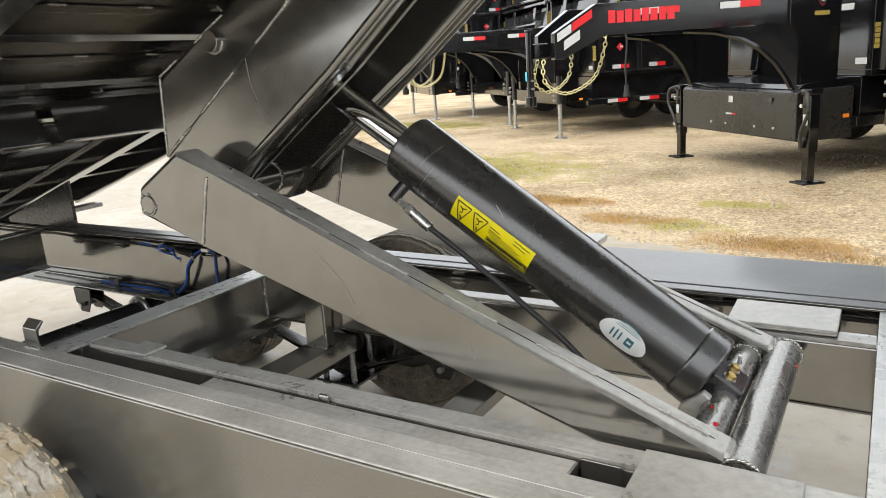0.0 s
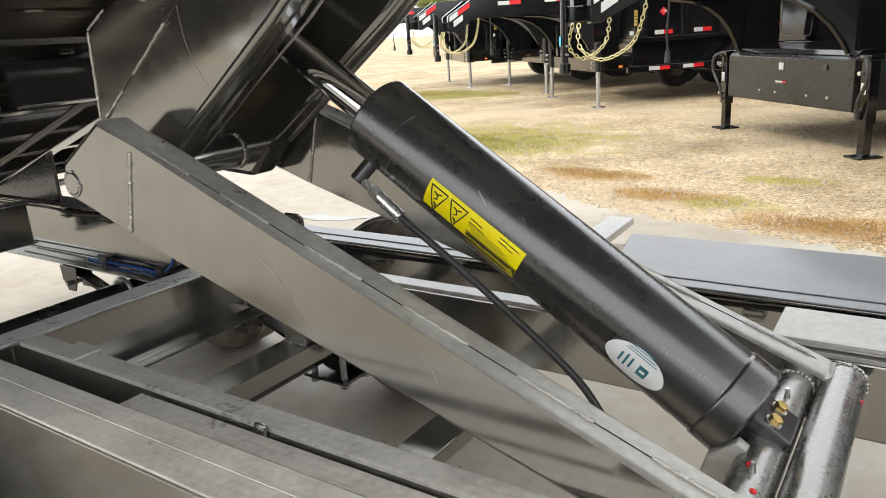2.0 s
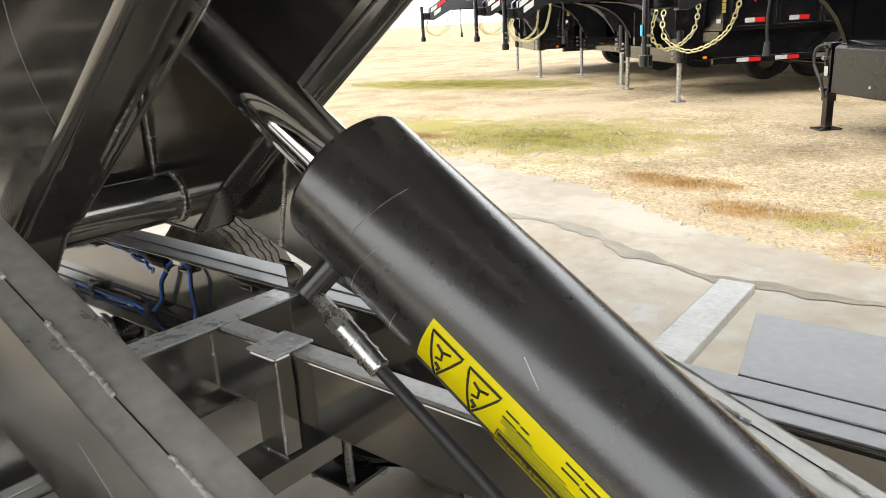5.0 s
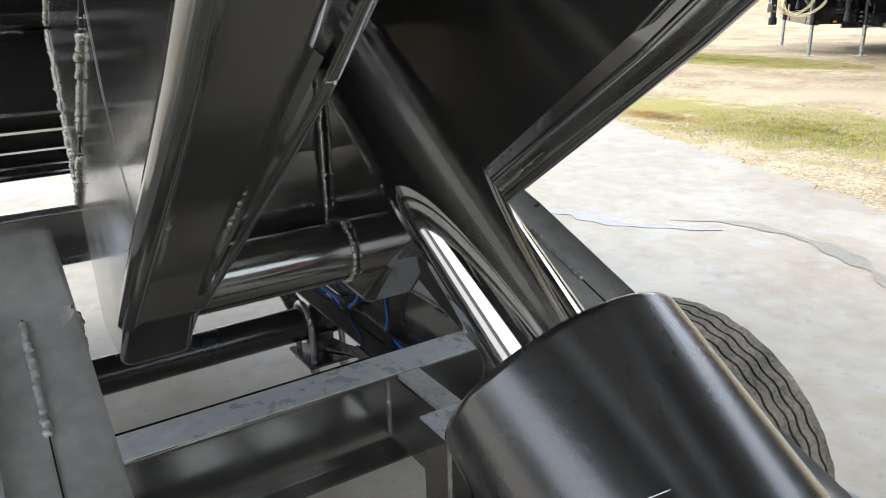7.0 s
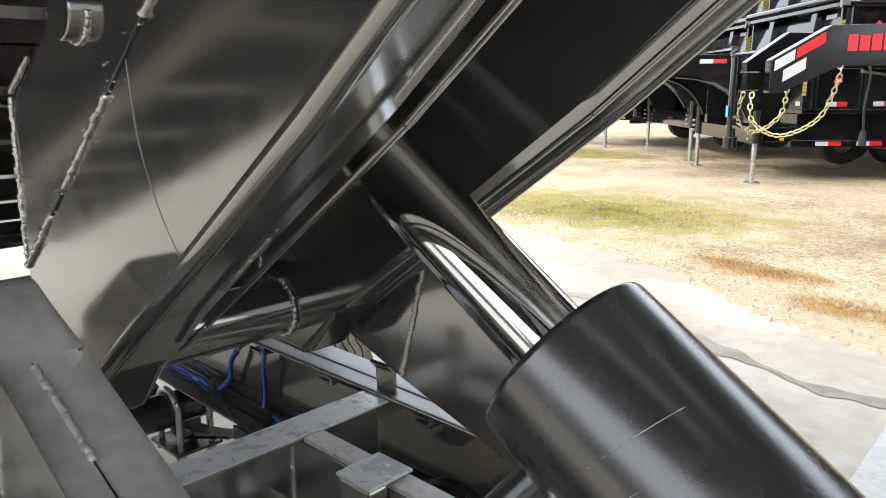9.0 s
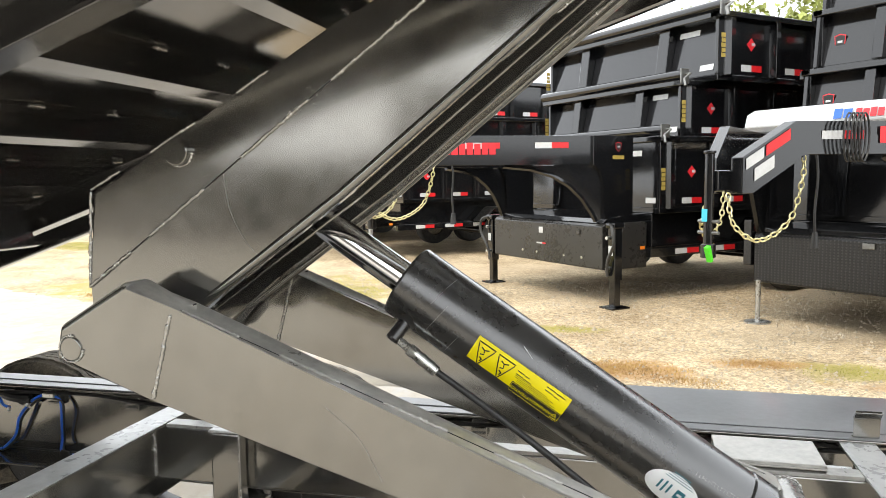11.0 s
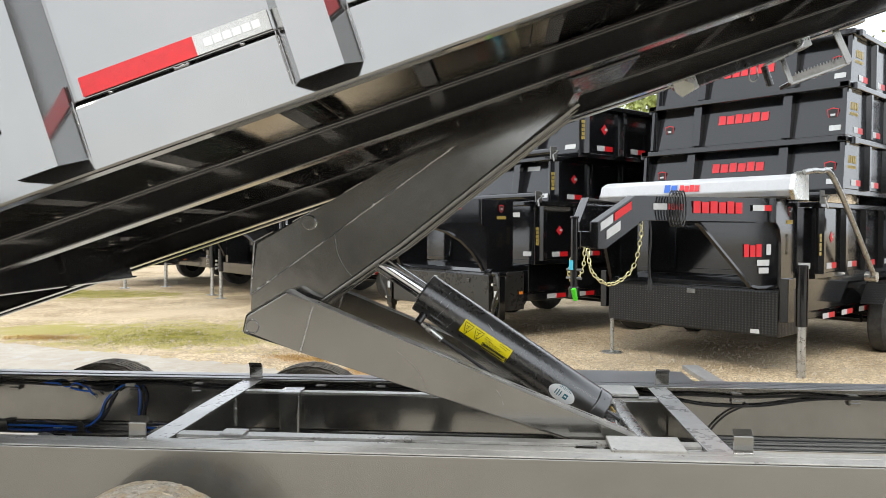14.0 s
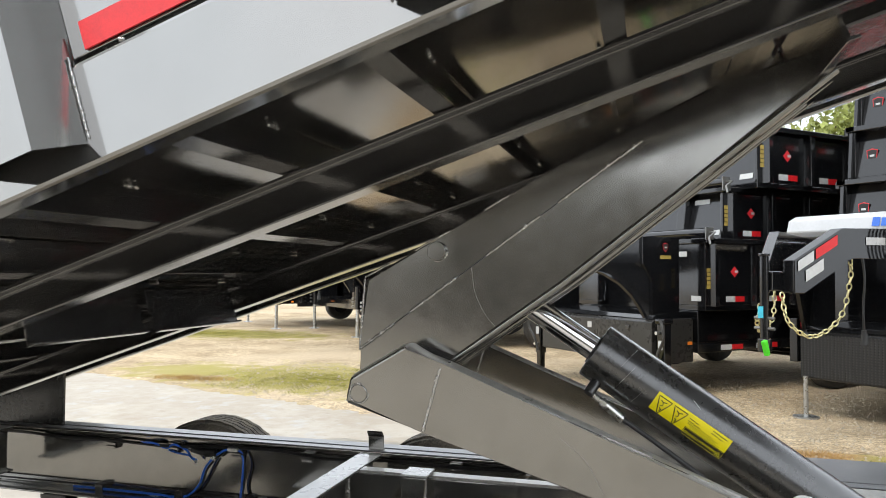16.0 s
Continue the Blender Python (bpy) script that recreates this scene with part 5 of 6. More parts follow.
def quad(name, p, u, v, w, h, material, parent, label="", lift=0.004):
    """A flat sticker: corner p, along u by w and along v by h."""
    p, u, v = Vector(p), Vector(u).normalized(), Vector(v).normalized()
    n = u.cross(v) * lift
    b2 = bmesh.new()
    q = [b2.verts.new(p + n + u * a + v * b) for a, b in ((0, 0), (w, 0), (w, h), (0, h))]
    b2.faces.new(q)
    return part(name, b2, material, parent, label, smooth=False)


def red_white(p, u, v, parent, w=0.3, h=0.05):
    quad("reflector_tape", p, u, v, w / 2, h, PALE, parent, "white reflective tape")
    quad("reflector_tape", Vector(p) + Vector(u).normalized() * w / 2, u, v, w / 2, h, RED, parent, "red reflective tape")


def lettering(p, u, v, w, h, n, material, parent, name="brand_mark"):
    """Brand lettering drawn as plain blocks."""
    cell = w / n
    for i in range(n):
        quad(name, Vector(p) + Vector(u).normalized() * cell * (i + 0.06), u, v, cell * 0.84, h * (1.0 if i % 2 == 0 else 0.92), material, parent, "", 0.005)


def small_wheel(x, y, s, parent):
    w = new("wheel")
    w.parent = parent
    w.matrix_local = Matrix.Translation((x, y, 0.38))
    b2 = bmesh.new()
    prof = [(0.2, -0.1), (0.30, -0.115), (0.36, -0.1), (0.382, -0.07), (0.382, 0.07), (0.36, 0.1), (0.30, 0.115), (0.2, 0.1)]
    n = 40
    rg = [[b2.verts.new((r * math.cos(t * math.tau / n), yy, r * math.sin(t * math.tau / n))) for t in range(n)] for r, yy in prof]
    for j in range(len(prof) - 1):
        for t in range(n):
            b2.faces.new((rg[j][t], rg[j][(t + 1) % n], rg[j + 1][(t + 1) % n], rg[j + 1][t]))
    part("tyre", b2, RUBBER, w)
    part("rim", rod((0, -0.07, 0), (0, 0.07, 0), 0.205, 32, bevel=0.01), BLACK_BG, w)
    part("hub_cap", rod((0, 0.07 * s, 0), (0, 0.13 * s, 0), 0.055, 20, bevel=0.008), ZINC, w)
    for i in range(8):
        a = i * math.tau / 8
        part("lug_nut", rod((0.1 * math.cos(a), 0.07 * s, 0.1 * math.sin(a)), (0.1 * math.cos(a), 0.09 * s, 0.1 * math.sin(a)), 0.012, 6), ZINC, w)
    return w


def shield(p, u, parent, w=0.085):
    """A small red-edged shield sticker with a dark field."""
    u, v, p = Vector(u).normalized(), Vector((0, 0, 1)), Vector(p)
    n = u.cross(v)
    for k, material, lift in ((1.0, RED_DECAL, 0.004), (0.86, INK, 0.006), (0.42, PALE, 0.008)):
        b2 = bmesh.new()
        pts = [(-0.5, 0.5), (0, 0.62), (0.5, 0.5), (0.42, -0.2), (0, -0.62), (-0.42, -0.2)] if k > 0.5 else [(-0.5, 0.25), (0.5, 0.25), (0.5, -0.15), (-0.5, -0.15)]
        b2.faces.new([b2.verts.new(p + n * lift + (u * a + v * b) * w * k) for a, b in pts][::-1])
        part("shield_mark", b2, material, parent, smooth=False)


def dump_body(z0, h, parent, marked=False, HW=1.02, lean=0.12):
    """A rectangular steel dump body with posts and a rolled front top; x back from the front wall at 0."""
    L = 4.3
    body = part("dump_body", box(-L, -HW, z0 - 0.05, 0, HW, z0 + 0.01, 0.004), BLACK_BG, parent, "glossy black steel dump body")
    for q in (-1, 1):
        a, b = sorted((q * HW, q * (HW - 0.03)))
        part("side_wall", box(-L, a, z0 + 0.011, 0, b, z0 + h, 0.004), BLACK_BG, body)
    part("end_wall", box(-L, -HW + 0.031, z0 + 0.011, -L + 0.03, HW - 0.031, z0 + h, 0.004), BLACK_BG, body)
    part("end_wall", prism([(-0.03, z0 + 0.011), (0.0, z0 + 0.011), (-lean, z0 + h), (-lean - 0.03, z0 + h)], -HW + 0.031, HW - 0.031, "y", 0.002), BLACK_BG, body, "front wall leaning back")
    fx = lambda z: -lean * (z - z0) / h + 0.003
    fv = (-lean / h, 0, 1)
    first, gap = (-0.72, 0.62) if marked else (-0.12, 0.66)
    for s in (-1, 1):
        for i in range(6 if marked else 7):
            x = first - i * gap
            a, b = sorted((s * HW, s * (HW + 0.06)))
            part("side_post", prism([(x - 0.05, a), (x + 0.05, a), (x + 0.03, b), (x - 0.03, b)] if s > 0 else [(x - 0.03, a), (x + 0.03, a), (x + 0.05, b), (x - 0.05, b)], z0, z0 + h, "z", 0.003), BLACK_BG, body)
            if 0 < i or marked:
                red_white((x + 0.46 if s > 0 else x + 0.16, s * HW, z0 + 0.05), (-s, 0, 0), (0, 0, 1), body, 0.30, 0.065)
        a, b = sorted((s * (HW - 0.05), s * (HW + 0.065)))
        part("top_rail", box(-L, a, z0 + h, 0.05, b, z0 + h + 0.06, 0.008), BLACK_BG, body)
        if marked:
            # corner flange, stake pocket and two lines of gold lettering
            part("corner_flange", prism([(0.0, z0), (0.07, z0), (0.02, z0 + h), (-lean, z0 + h)], *sorted((s * (HW - 0.012), s * (HW + 0.03))), "y", 0.003), BLACK_BG, body)
            part("stake_pocket", box(-0.14, *sorted((s * (HW + 0.066), s * (HW + 0.12)))[:1], z0 + h - 0.03, -0.02, *sorted((s * (HW + 0.066), s * (HW + 0.12)))[1:], z0 + h + 0.05, 0.01), BLACK_BG, body)
            lettering((-0.12 if s > 0 else -0.40, s * HW, z0 + h * 0.58), (-s, 0, 0), (0, 0, 1), 0.28, 0.085, 5, GOLD, body, "gold_mark")
            lettering((-0.12 if s > 0 else -0.40, s * HW, z0 + h * 0.46), (-s, 0, 0), (0, 0, 1), 0.28, 0.035, 7, GOLD, body, "gold_mark")
        else:
            quad("diamond_mark", (-0.46, s * HW, z0 + h * 0.46), (-s, 0, 1), (s, 0, 1), 0.095, 0.095, RED_DECAL, body)
            quad("diamond_mark", (-0.46, s * (HW + 0.002), z0 + h * 0.46 + 0.055), (-s, 0, 0), (0, 0, 1), 0.05, 0.03, PALE, body)
            lettering((0.0, s * (HW + 0.061), z0 + h * 0.28), (0, 0, 1), (s, 0, 0), 0.24, 0.06, 5, GOLD, body, "gold_mark")
    fp = HW * 0.475
    for y in (-fp, fp):
        part("front_post", prism([(0.001, z0 + 0.012), (0.07, z0 + 0.012), (0.0, z0 + h), (-lean, z0 + h)], y - 0.055, y + 0.055, "y", 0.006), BLACK_BG, body)
    part("front_rail", box(-lean - 0.03, -HW - 0.06, z0 + h + 0.001, 0.05, HW + 0.06, z0 + h + 0.06, 0.008), BLACK_BG, body)
    if marked:
        lettering((fx(z0 + h * 0.50), -0.34, z0 + h * 0.50), (0, 1, 0), fv, 0.68, 0.115, 6, RED_DECAL, body)
        for y in (-HW * 0.84, HW * 0.88):
            shield((fx(z0 + h * 0.46), y, z0 + h * 0.46), (0, 1, 0), body, 0.13)
    else:
        quad("paper_label", (fx(z0 + h * 0.80), 0.58, z0 + h * 0.80), (0, 1, 0), fv, 0.20, 0.06, PALE, body)
    quad("paper_label", (fx(z0 + 0.06), HW - 0.18, z0 + 0.06), (0, 1, 0), fv, 0.13, 0.06, PALE, body)
    return body


def chain_links(pts, parent, r=0.028, wire=0.0065):
    """A hanging chain of oval links along the points."""
    sp = smooth_path(pts, 24)
    out, acc, last = [], 0.0, sp[0]
    for p in sp[1:]:
        acc += (p - last).length
        if acc >= r * 1.55:
            out.append((p, (p - last).normalized()))
            acc = 0.0
        last = p
    b2 = bmesh.new()
    for i, (c, d) in enumerate(out):
        side = d.cross(Vector((0.3, 0.5, 0.8))).normalized()
        if i % 2:
            side = d.cross(side).normalized()
        loop = [c + d * (r * math.cos(t)) + side * (r * 0.62 * math.sin(t)) for t in np.linspace(0, math.tau, 11)[:-1]]
        pipe(loop, wire, 6, b2, True)
    ob = part("safety_chain", b2, CHAIN_MAT, parent, "yellow zinc safety chain")
    ob["kind"] = "stuff"
    return ob


def front_box(g, W, straight):
    """The tool box across the front, under the neck."""
    tb = part("tool_box", prism([(-0.56, 0.385), (0.02, 0.385), (0.06, 0.40), (0.06, 0.85), (0.02, 0.88), (-0.56, 0.88)], -W, W, "y", 0.008), TREAD_PLATE if straight else BLACK_SATIN, g, "black tread plate tool box under the neck" if straight else "dark satin steel tool box under the neck")
    part("box_lid", prism([(-0.52, 0.883), (0.03, 0.883), (-0.03, 0.93), (-0.3, 0.96), (-0.52, 0.96)], -W + 0.04, W - 0.04, "y", 0.008), BLACK_BG, tb)
    if straight:
        part("latch", box(0.062, 0.02, 0.79, 0.08, 0.13, 0.84, 0.004), DULL_ZINC, tb)
        quad("paper_label", (0.062, 0.78, 0.41), (0, 1, 0), (0, 0, 1), 0.10, 0.045, PALE, tb)
    else:
        quad("emblem", (0.062, -0.06, 0.73), (0, 1, 0), (0, 0, 1), 0.07, 0.07, PALE, tb)
        quad("emblem", (0.062, -0.1, 0.60), (0, 1, 0), (0, 0, 1), 0.10, 0.018, PALE, tb)
        quad("emblem", (0.062, 0.0, 0.60), (0, 1, 0), (0, 0, 1), 0.06, 0.018, RED_DECAL, tb)
        for y in (-0.35, -0.1, 0.35, 0.62):
            part("rivet", rod((0.058, y, 0.50), (0.068, y, 0.50), 0.014, 12), ZINC, tb)
        part("latch", box(0.062, 0.55, 0.75, 0.075, 0.60, 0.80, 0.004), BLACK, tb)


def gooseneck(m, label, xb=1.8, zb=1.50, zt=1.81, straight=False, W=0.91, Yr=0.80, K=0.27, stands=False):
    """A tandem gooseneck dump trailer; x forward, origin on the ground under the front legs."""
    J = W + 0.11
    g = thing("gooseneck_trailer", label, "trailer", m, "parked gooseneck trailers")
    # chassis
    for y in (-0.6, 0.6):
        part("frame_rail", box(-5.1, y - 0.05, 0.55, 0.0, y + 0.05, 0.76, 0.006), BLACK_BG, g)
    part("hoist_tub", box(-4.9, -J + 0.1, 0.60, -0.62, J - 0.1, 0.965, 0.006), BLACK_BG, g)
    part("front_beam", box(-0.12, -J + 0.03, 0.55, 0.0, J - 0.03, 0.76, 0.006), BLACK_BG, g)
    for s in (-1, 1):
        # side step rail with tape
        a, b = sorted((s * 0.95, s * 1.02))
        st = part("side_rail", box(-5.0, a, 0.50, -0.5, b, 0.60, 0.005), BLACK_BG, g)
        for i in range(7):
            red_white((-0.85 - i * 0.58 + (0.0 if s > 0 else -0.3), s * J, 0.52), (-s, 0, 0), (0, 0, 1), st, 0.36, 0.06)
        # jack legs
        if stands:
            lg = part("stand_leg", rod((0, s * J, 0.012), (0, s * J, 0.92), 0.034, 16, bm=rod((0, s * J, 0.0), (0, s * J, 0.014), 0.11, 20)), STEEL_GALV, g, "round steel stand leg")
            part("leg_sleeve", rod((0, s * J, 0.56), (0, s * J, 1.02), 0.05, 16, bevel=0.004), BLACK_BG, lg)
            for z in (0.62, 0.70, 0.78):
                part("bracket_bolt", rod((0.05, s * J - 0.06, z), (0.085, s * J - 0.06, z), 0.02, 6), ZINC, lg)
        elif not straight:
            lg = part("jack_leg", box(-0.05, s * J - 0.05, 0.30, 0.05, s * J + 0.05, 0.84, 0.006), BLACK_BG, g, "square drop-leg jack")
            part("inner_tube", box(-0.038, s * J - 0.038, 0.02, 0.038, s * J + 0.038, 0.36, 0.004), BLACK_BG, lg)
            part("foot_plate", box(-0.12, s * J - 0.09, 0.0, 0.12, s * J + 0.09, 0.018, 0.003), BLACK_BG, lg)
            for z in (0.42, 0.74):
                part("bracket_bolt", rod((0.05, s * J - 0.03, z), (0.085, s * J - 0.03, z), 0.02, 6), ZINC, lg)
            part("jack_cap", box(-0.07, s * J - 0.06, 0.84, 0.07, s * J + 0.06, 0.90, 0.01), BLACK_BG, lg)
            quad("warning_label", (0.052, s * J - 0.03, 0.56), (0, 1, 0), (0, 0, 1), 0.06, 0.1, PALE, lg)
            part("crank_hose", pipe(smooth_path([(0.06, s * J, 0.88), (0.12, s * J + 0.08 * s, 0.84), (0.12, s * J + 0.10 * s, 0.68), (0.1, s * J, 0.5), (0.07, s * J - 0.03 * s, 0.34)]), 0.016, 8), HOSE, lg)
        # riser and neck beam, drawn in towards the coupler
        if straight:
            part("jack_bracket", box(-0.08, s * (J - 0.09), 0.55, 0.08, s * J, 1.0, 0.006), BLACK_BG, g)
        rs = part("neck_riser", prism([(-0.42, 0.76), (-0.02, 0.76), (-0.02, zb - 0.2), (0.02, zb - 0.06), (0.12, zb), (0.12, zt), (-0.42, zt)], s * Yr - 0.05, s * Yr + 0.05, "y", 0.004), BLACK_BG, g)
        quad("gold_mark", (-0.13 if s > 0 else -0.29, s * (Yr + 0.05), 1.56), (-s, 0, 0), (0, 0, 1), 0.16, 0.04, GOLD, rs)
        shield((-0.21, s * (Yr + 0.05), 1.69), (-s, 0, 0), rs)
        nb = bmesh.new()
        prism([(-0.05, zb), (0.30, zb + 0.01), (xb - 0.08, zb + 0.02), (xb + 0.30, 1.313), (xb + 0.38, 1.313), (xb + 0.38, zt - (zt - 1.50) * 0.79), (xb, zt), (-0.05, zt)], -0.05, 0.05, "y", 0.004, nb)
        for v in nb.verts:
            v.co.y += s * (Yr - K * max(0.0, v.co.x))
        beam = part("neck_beam", nb, BLACK_BG, g)
        u = Vector((-1, s * K, 0)) * s
        for x0, w in ((0.04, 0.30), (1.10, 0.34)) if straight else ((0.35, 0.36), (1.05, 0.36)):
            x = x0 + (w if s > 0 else 0)
            red_white((x, s * (Yr - K * x + 0.052), zt - 0.13), u, (0, 0, 1), beam, w, 0.06)
        # curved gusset down to the box
        gp = bmesh.new()
        cv = [(0.92, zb), (0.88, zb - 0.03), (0.30, 0.92), (0.22, 0.90), (0.03, 0.90)] if straight else [(1.0, zb), (0.72, zb - 0.03), (0.5, zb - 0.10), (0.32, zb - 0.21), (0.18, zb - 0.35), (0.08, zb - 0.50), (0.03, 0.90)]
        prism([(-0.015, zb)] + cv + [(-0.015, 0.90)], -0.008, 0.008, "y", 0, gp)
        for v in gp.verts:
            v.co.y += s * (Yr - K * max(0.0, v.co.x))
        gg = part("neck_gusset", gp, BLACK_BG, g)
        part("gusset_lip", pipe([(x_, s * (Yr - K * max(0.0, x_)), z_) for x_, z_ in cv], 0.025, 4), BLACK_BG, gg)
        if s > 0 and straight:
            lettering((0.40, Yr - K * 0.40 + 0.012, 1.22), (-1, K, 0), (0, 0, 1), 0.24, 0.13, 3, RED_DECAL, gg, "red_mark")
            quad("paper_label", (0.13, Yr - K * 0.13 + 0.012, 1.24), (-1, K, 0), (0, 0, 1), 0.06, 0.11, PALE, gg)
            quad("paper_label", (0.24, Yr - K * 0.24 + 0.012, 1.13), (-1, K, 0), (0, 0, 1), 0.16, 0.06, PALE, gg)
            quad("paper_label", (0.22, Yr - K * 0.22 + 0.012, 1.05), (-1, K, 0), (0, 0, 1), 0.13, 0.06, PALE, gg)
    part("coupler", rod((xb + 0.54, 0, 0.95), (xb + 0.54, 0, 1.60), 0.036, 24, bevel=0.004), BLACK_BG, g, "round gooseneck coupler post")
    part("coupler_head", box(xb + 0.36, -0.05, 1.33, xb + 0.51, 0.05, 1.48, 0.01), BLACK_BG, g)
    part("coupler_socket", rod((xb + 0.54, 0, 0.86), (xb + 0.54, 0, 0.96), 0.055, 24, bevel=0.006), BLACK_BG, g)
    for z in (1.04, 1.12):
        part("lock_pin", rod((xb + 0.54, -0.09, z), (xb + 0.54, 0.09, z), 0.012, 8), DULL_ZINC, g)
    part("top_cap", rod((xb + 0.54, 0, 1.60), (xb + 0.54, 0, 1.62), 0.045, 20, bevel=0.004), BLACK_BG, g)
    quad("tag", (xb + 0.578, -0.03, 1.12), (0, 1, 0), (0, 0, 1), 0.05, 0.09, mat_tag, g, "turquoise paper tag")
    sl = (zt - 1.50) / 0.48
    for s in (-1, 1):
        for x0, w, material, dz, h in ((0.36, 0.16, PALE, -0.10, 0.08), (0.22, 0.22, RED, -0.10, 0.08), (0.30, 0.18, PALE, -0.22, 0.09)):
            xa = xb + x0 if s > 0 else xb + x0 - w
            quad("reflector_tape", (xa, s * (Yr - K * xa + 0.056), zt - sl * (xa - xb) + dz), (-s, K, s * sl), (0, 0, 1), w, h, material, g)
    for s in (-1, 1):
        chain_links([(xb + 0.42, s * 0.07, 1.34), (xb + 0.44, s * 0.14, 1.1), (xb + 0.25, s * 0.22, 0.98), (xb, s * 0.3, 1.12), (xb - 0.08, s * (Yr - K * xb + 0.06), 1.42), (xb - 0.08, s * (Yr - K * xb + 0.06), zb + 0.02)], g)
    part("breakaway_cable", pipe(smooth_path([(1.55, 0.45, zb + 0.01), (1.54, 0.46, 1.42), (1.55, 0.45, 1.2), (1.54, 0.45, 1.02)]), 0.01, 6), WIRE_BLACK, g)
    part("cable_plug", rod((1.54, 0.45, 0.92), (1.54, 0.45, 1.03), 0.03, 12, 0.02), WIRE_BLACK, g)
    if not stands:
        front_box(g, W, straight)
    # dump body and wheels
    bdy = dump_body(1.02, 0.72, g, False, W + 0.11, 0.01)
    bdy.matrix_local = Matrix.Translation((-0.62, 0, 0))
    for s in (-1, 1):
        small_wheel(-2.55, s * (J + 0.14), s, g)
        small_wheel(-3.45, s * (J + 0.14), s, g)
        part("fender", prism([(-4.0, 0.62), (-3.75, 0.86), (-2.25, 0.86), (-2.0, 0.62), (-2.03, 0.61), (-2.27, 0.84), (-3.73, 0.84), (-3.97, 0.61)], *sorted((s * (J + 0.01), s * (J + 0.28))), "y", 0.003), TREAD_PLATE, g, "black tread plate fender")
    for x in (-2.55, -3.45):
        part("axle", rod((x, -1.05, 0.38), (x, 1.05, 0.38), 0.05, 16), BLACK_BG, g)
    # tube hoist behind the box
    part("hoist_arm", prism([(-1.6, 0.76), (-1.4, 0.76), (-0.75, 0.98), (-0.8, 1.0)], -0.2, 0.2, "y", 0.004), BLACK_BG, g)
    part("marker_light", box(-0.4, J + 0.001, 0.60, -0.34, J + 0.015, 0.635, 0.003), AMBER, g)
    part("tarp_roll", rod((-0.60, -J - 0.06, 1.86), (-0.60, J + 0.06, 1.86), 0.055, 20), BLACK_BG, g, "rolled black tarp on its tube")
    part("tarp_bracket", box(-0.66, J + 0.065, 1.78, -0.54, J + 0.08, 1.92, 0.004), DULL_ZINC, g)
    part("tarp_crank", pipe([(-0.60, J + 0.08, 1.86), (-0.60, J + 0.14, 1.86), (-0.50, J + 0.15, 1.80), (-0.48, J + 0.18, 1.72)], 0.012, 8), DULL_ZINC, g)
    return g


mat_tag = mat("turquoise_tag", (0.03, 0.45, 0.6), 0.5)


def yard_pose(cx, cy, fx, fy, z=0.0):
    return pose(cx, cy, z, 0, 0, math.degrees(math.atan2(fy, fx)))


WIDE = Matrix.Diagonal((1.08, 1.24, 1.07, 1))
P1 = yard_pose(0.475, 8.265, -0.733, -0.678) @ WIDE
P2 = yard_pose(3.52, 6.19, -0.680, -0.734) @ Matrix.Diagonal((1.0, 0.975, 1.02, 1))
P0 = yard_pose(-3.91, 12.33, -0.72, -0.69) @ WIDE
PM = yard_pose(-6.4, 15.2, -0.72, -0.69) @ WIDE
PN = yard_pose(-9.4, 16.9, -0.72, -0.69) @ WIDE
g1 = gooseneck(P1, "black gooseneck dump trailer parked on the gravel")
g2 = gooseneck(P2, "black gooseneck dump trailer with a white tarp housing", 1.62, 1.57, 1.82, True, 1.08, 1.02, 0.455)
g0 = gooseneck(P0, "black gooseneck dump trailer parked on round stand legs", stands=True)
copy_thing(g0, PM)
copy_thing(g0, PN)
# neck lettering, drawn as blocks
for g, n_, w_ in ((g1, 8, 0.62), (g2, 6, 0.62)):
    x = 1.02 if g is g2 else 1.70
    nb = new("brand_panel", None)
    nb.parent = g
    kk, yr = (0.455, 1.02) if g is g2 else (0.27, 0.80)
    u = Vector((-1, kk, 0))
    lettering((x, yr - kk * x + 0.055, 1.66 if g is g2 else 1.62), u, (0, 0, 1), w_, 0.12, n_, RED_DECAL, nb)
sb = thing("stacked_dump_body", "black dump body stacked on the one below", "dump body", P1 @ pose(-0.90, 0, 1.74), "stacked dump bodies")
dump_body(0.05, 0.55, sb)
part("tarp_roll", rod((0.03, -1.08, 0.71), (0.03, 1.08, 0.71), 0.055, 20), BLACK_BG, sb)
part("tarp_bracket", box(-0.03, 1.085, 0.61, 0.09, 1.10, 0.77, 0.004), DULL_ZINC, sb)
part("tarp_crank", pipe([(0.03, 1.10, 0.71), (0.03, 1.16, 0.71), (0.13, 1.17, 0.65), (0.15, 1.2, 0.57)], 0.012, 8), DULL_ZINC, sb)
sb2 = thing("stacked_dump_body", "black dump body with red lettering stacked on another", "dump body", P2 @ pose(-0.88, 0.12, 1.89), "stacked dump bodies")
dump_body(0.05, 0.51, sb2, True, 1.25)
for (P, tiers) in ((P1, 2), (P2, 3), (P0, 2), (PM, 2), (PN, 2)):
    for k in range(tiers):
        if k == 0 and (P is P1 or P is P2):
            continue
        if P is P2:
            copy_thing(sb2, P @ pose(-0.88 - 0.14 * k, 0.12, 1.89 + 0.595 * k))
        else:
            copy_thing(sb, P @ pose(-0.90 - 0.24 * k, 0, 1.74 + 0.64 * k))
# two more stacks further along the row
for cx, cy, n in ((8.2, 9.5, 6), (9.5, 3.6, 5)):
    for k in range(n):
        copy_thing(sb2, yard_pose(cx, cy, -0.71, -0.70, 0.60 * k))

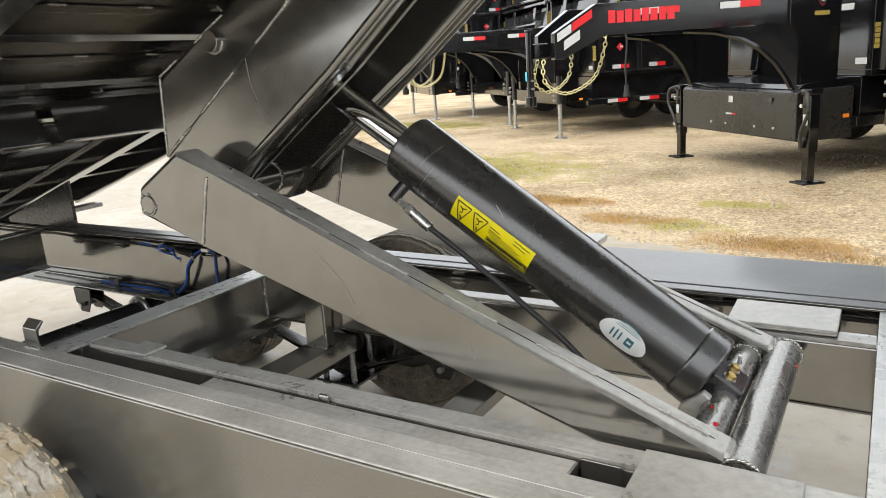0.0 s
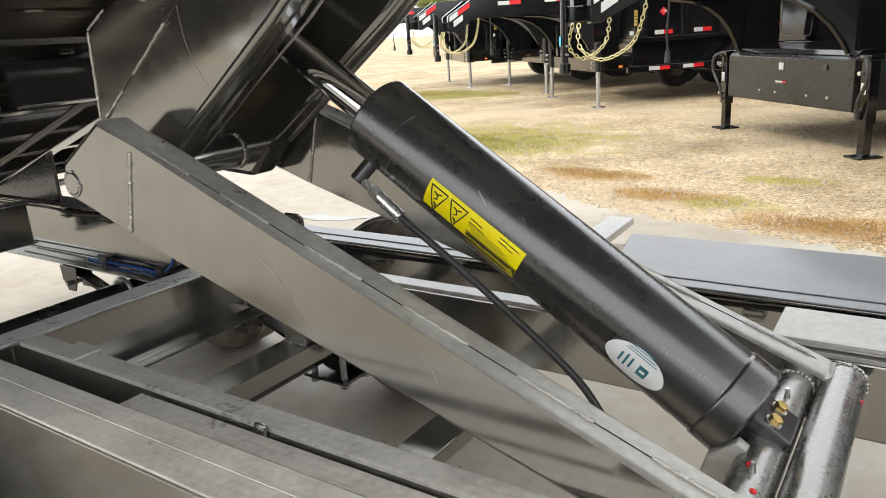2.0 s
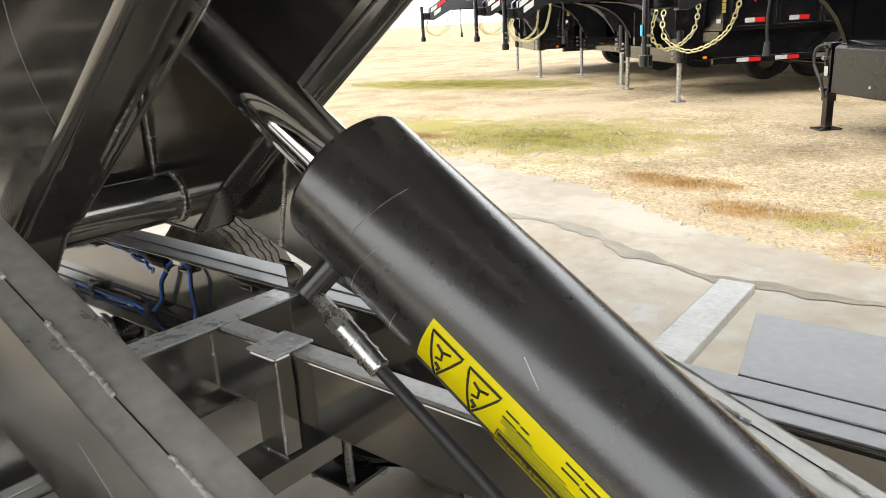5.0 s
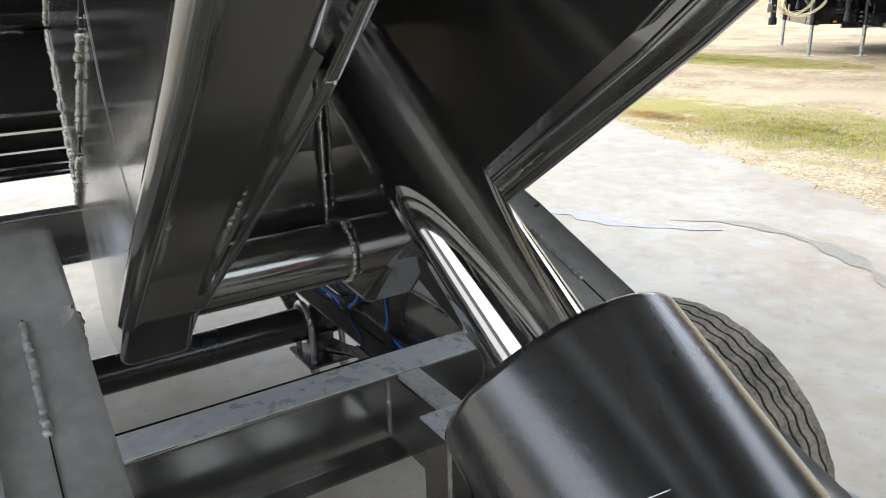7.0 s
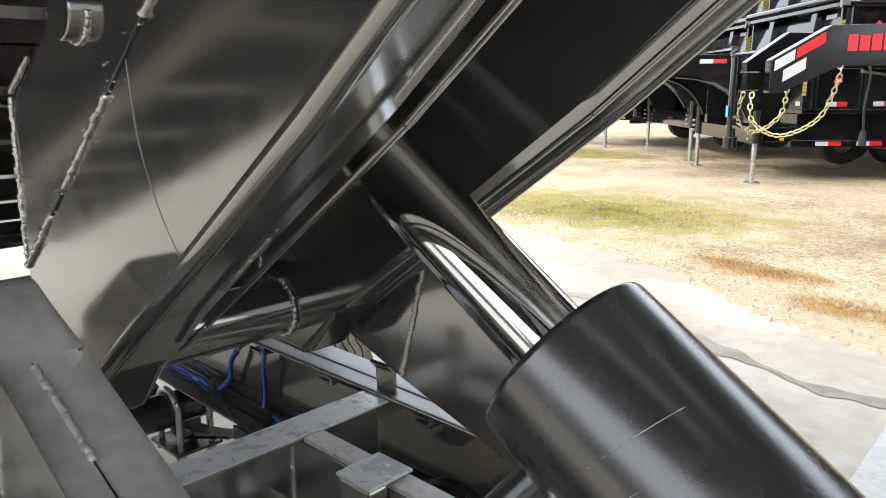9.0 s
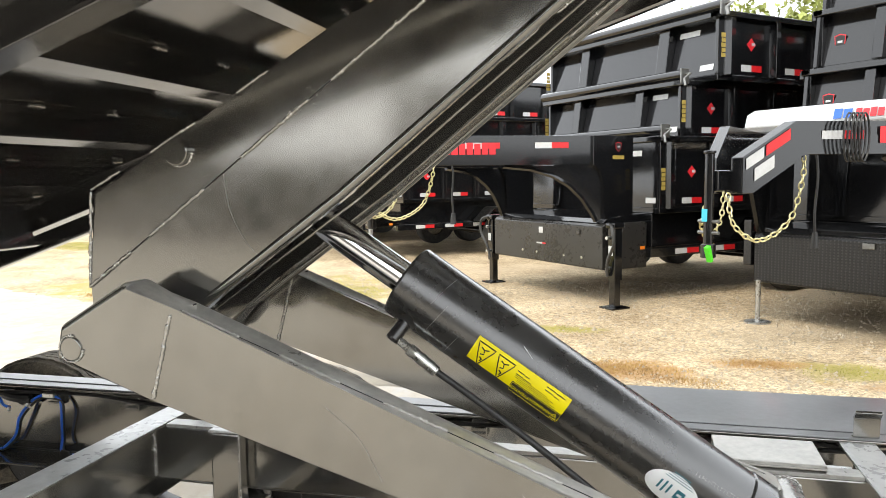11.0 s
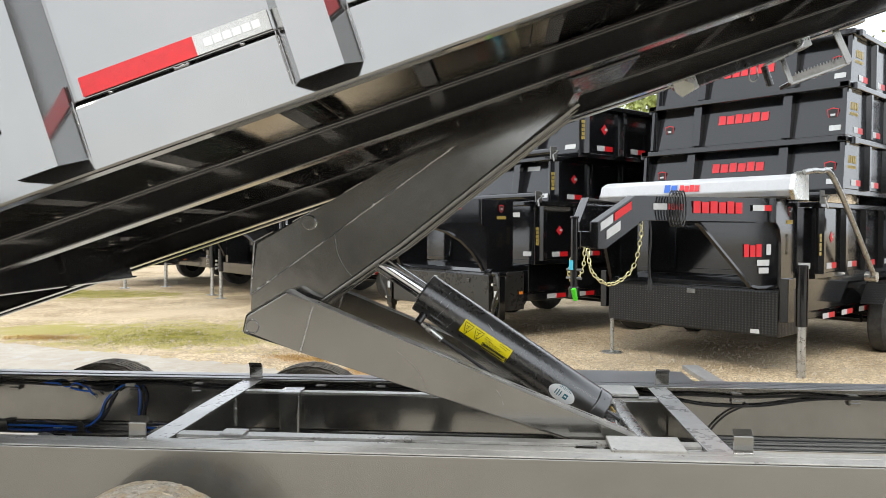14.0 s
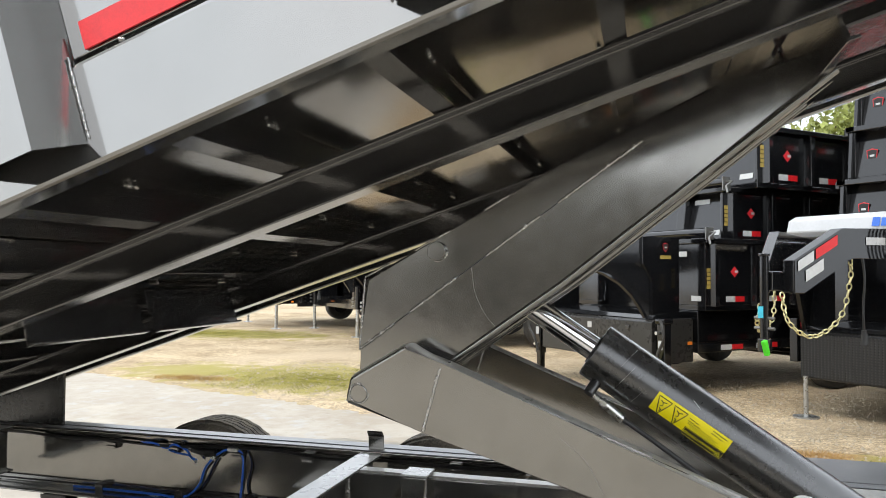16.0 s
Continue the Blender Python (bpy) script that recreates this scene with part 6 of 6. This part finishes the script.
# tarp housing on the second trailer
th = part("tarp_housing", prism([(-0.25, 1.84), (0.05, 1.84), (0.10, 1.90), (0.06, 2.02), (-0.06, 2.07), (-0.22, 2.05)], -1.20, 1.20, "y", 0.01), TARP, g2, "white aluminium tarp housing")
lettering((0.10, -0.28, 1.92), (-0.0, 1, 0), (-0.3, 0, 0.95), 0.18, 0.09, 2, BLUE_INK, th)
lettering((0.10, -0.08, 1.92), (-0.0, 1, 0), (-0.3, 0, 0.95), 0.26, 0.08, 4, RED_DECAL, th)
part("end_cap", prism([(-0.28, 1.80), (0.08, 1.80), (0.14, 1.90), (0.08, 2.06), (-0.06, 2.10), (-0.26, 2.07)], 1.202, 1.25, "y", 0.006), ZINC, th)
part("tarp_arm", pipe(smooth_path([(-0.05, 1.28, 2.08), (-0.25, 1.36, 2.10), (-0.6, 1.40, 2.00), (-1.9, 1.40, 0.95)], 6), 0.03, 12), STEEL_GALV, g2, "bent galvanised tarp arm")
part("arm_pivot", rod((-1.9, 1.30, 0.95), (-1.9, 1.43, 0.95), 0.06, 16), ZINC, g2)
jk = part("crank_jack", rod((0.0, 1.30, 0.52), (0.0, 1.30, 1.14), 0.06, 24, bevel=0.006), BLACK_BG, g2, "round crank jack")
part("jack_tube", rod((0.0, 1.30, 0.0), (0.0, 1.30, 0.53), 0.045, 20), STEEL_GALV, jk)
part("rest_stand", rod((0.12, -0.98, 0.012), (0.12, -0.98, 0.42), 0.025, 16, bm=rod((0.12, -0.98, 0.0), (0.12, -0.98, 0.014), 0.13, 24)), STEEL_GALV, g2, "round steel rest stand")
b2 = bmesh.new()
for k in range(5):
    cx = 1.25 + 0.03 * k
    pipe([(cx - 0.05 + 0.07 * math.cos(t), 0.60 - 0.012 * k, 1.70 + 0.17 * math.sin(t)) for t in np.linspace(0, math.tau, 22)[:-1]], 0.0075, 6, b2, True)
part("coiled_cable", b2, WIRE_BLACK, g2, "coil of black cable")
part("green_handle", prism([(2.17, 0.84), (2.20, 0.83), (2.24, 0.94), (2.205, 0.955)], 0.02, 0.06, "y", 0.004), GREEN, g2, "bright green coupler handle")

# ---- trees and far hedge ----
LEAF = mat("tree_leaves", (0.20, 0.235, 0.06), 0.7, 0, 0.5, 1.5, tint=(0.26, 0.30, 0.08))
BARK = mat("bark", (0.12, 0.09, 0.065), 0.9, 0, 0.3, 8.0, 0.5, 30)


def tree(x, y, h, seed):
    r = random.Random(seed)
    t = thing("tree", "broad leafy green tree beyond the yard", "tree", pose(x, y, 0), "trees")
    b2 = rod((0, 0, 0), (0.1, 0, h * 0.55), 0.2, 10, 0.11)
    tips = []
    for i in range(9):
        a, e = i * 2.4, r.uniform(0.35, 1.1)
        q = Vector((math.cos(a) * math.cos(e), math.sin(a) * math.cos(e), math.sin(e))) * h * r.uniform(0.25, 0.42)
        p = Vector((0.08, 0, h * r.uniform(0.35, 0.55)))
        rod(p, p + q, 0.07, 6, 0.02, bm=b2)
        tips += [p + q * f for f in (0.55, 0.8, 1.0)]
    part("trunk", b2, BARK, t)
    vs, fs = [], []
    for tip in tips:
        for _ in range(330):
            d = Vector([r.gauss(0, 1) for _ in range(3)])
            c = tip + d * h * 0.062
            u = Vector([r.gauss(0, 1) for _ in range(3)]).normalized()
            w = u.cross(Vector([r.gauss(0, 1) for _ in range(3)])).normalized()
            s = r.uniform(0.08, 0.17)
            i = len(vs)
            vs += [tuple(c - u * s), tuple(c + w * s * 0.5), tuple(c + u * s), tuple(c - w * s * 0.5)]
            fs.append((i, i + 1, i + 2, i + 3))
    me = bpy.data.meshes.new("crown")
    me.from_pydata(vs, [], fs)
    me.materials.append(LEAF)
    cr = new("crown", me)
    cr.parent = t
    return t


for i, (x, y, h) in enumerate(((6.9, 27, 9.4), (10.2, 28, 9.0), (13.5, 27, 8.8), (17.5, 26, 8.6), (2.0, 34, 6.0), (-6, 40, 5.2), (-16, 42, 5.5), (-26, 40, 5.2), (-36, 36, 5.4), (-44, 28, 5))):
    tree(x, y, h, i + 2)
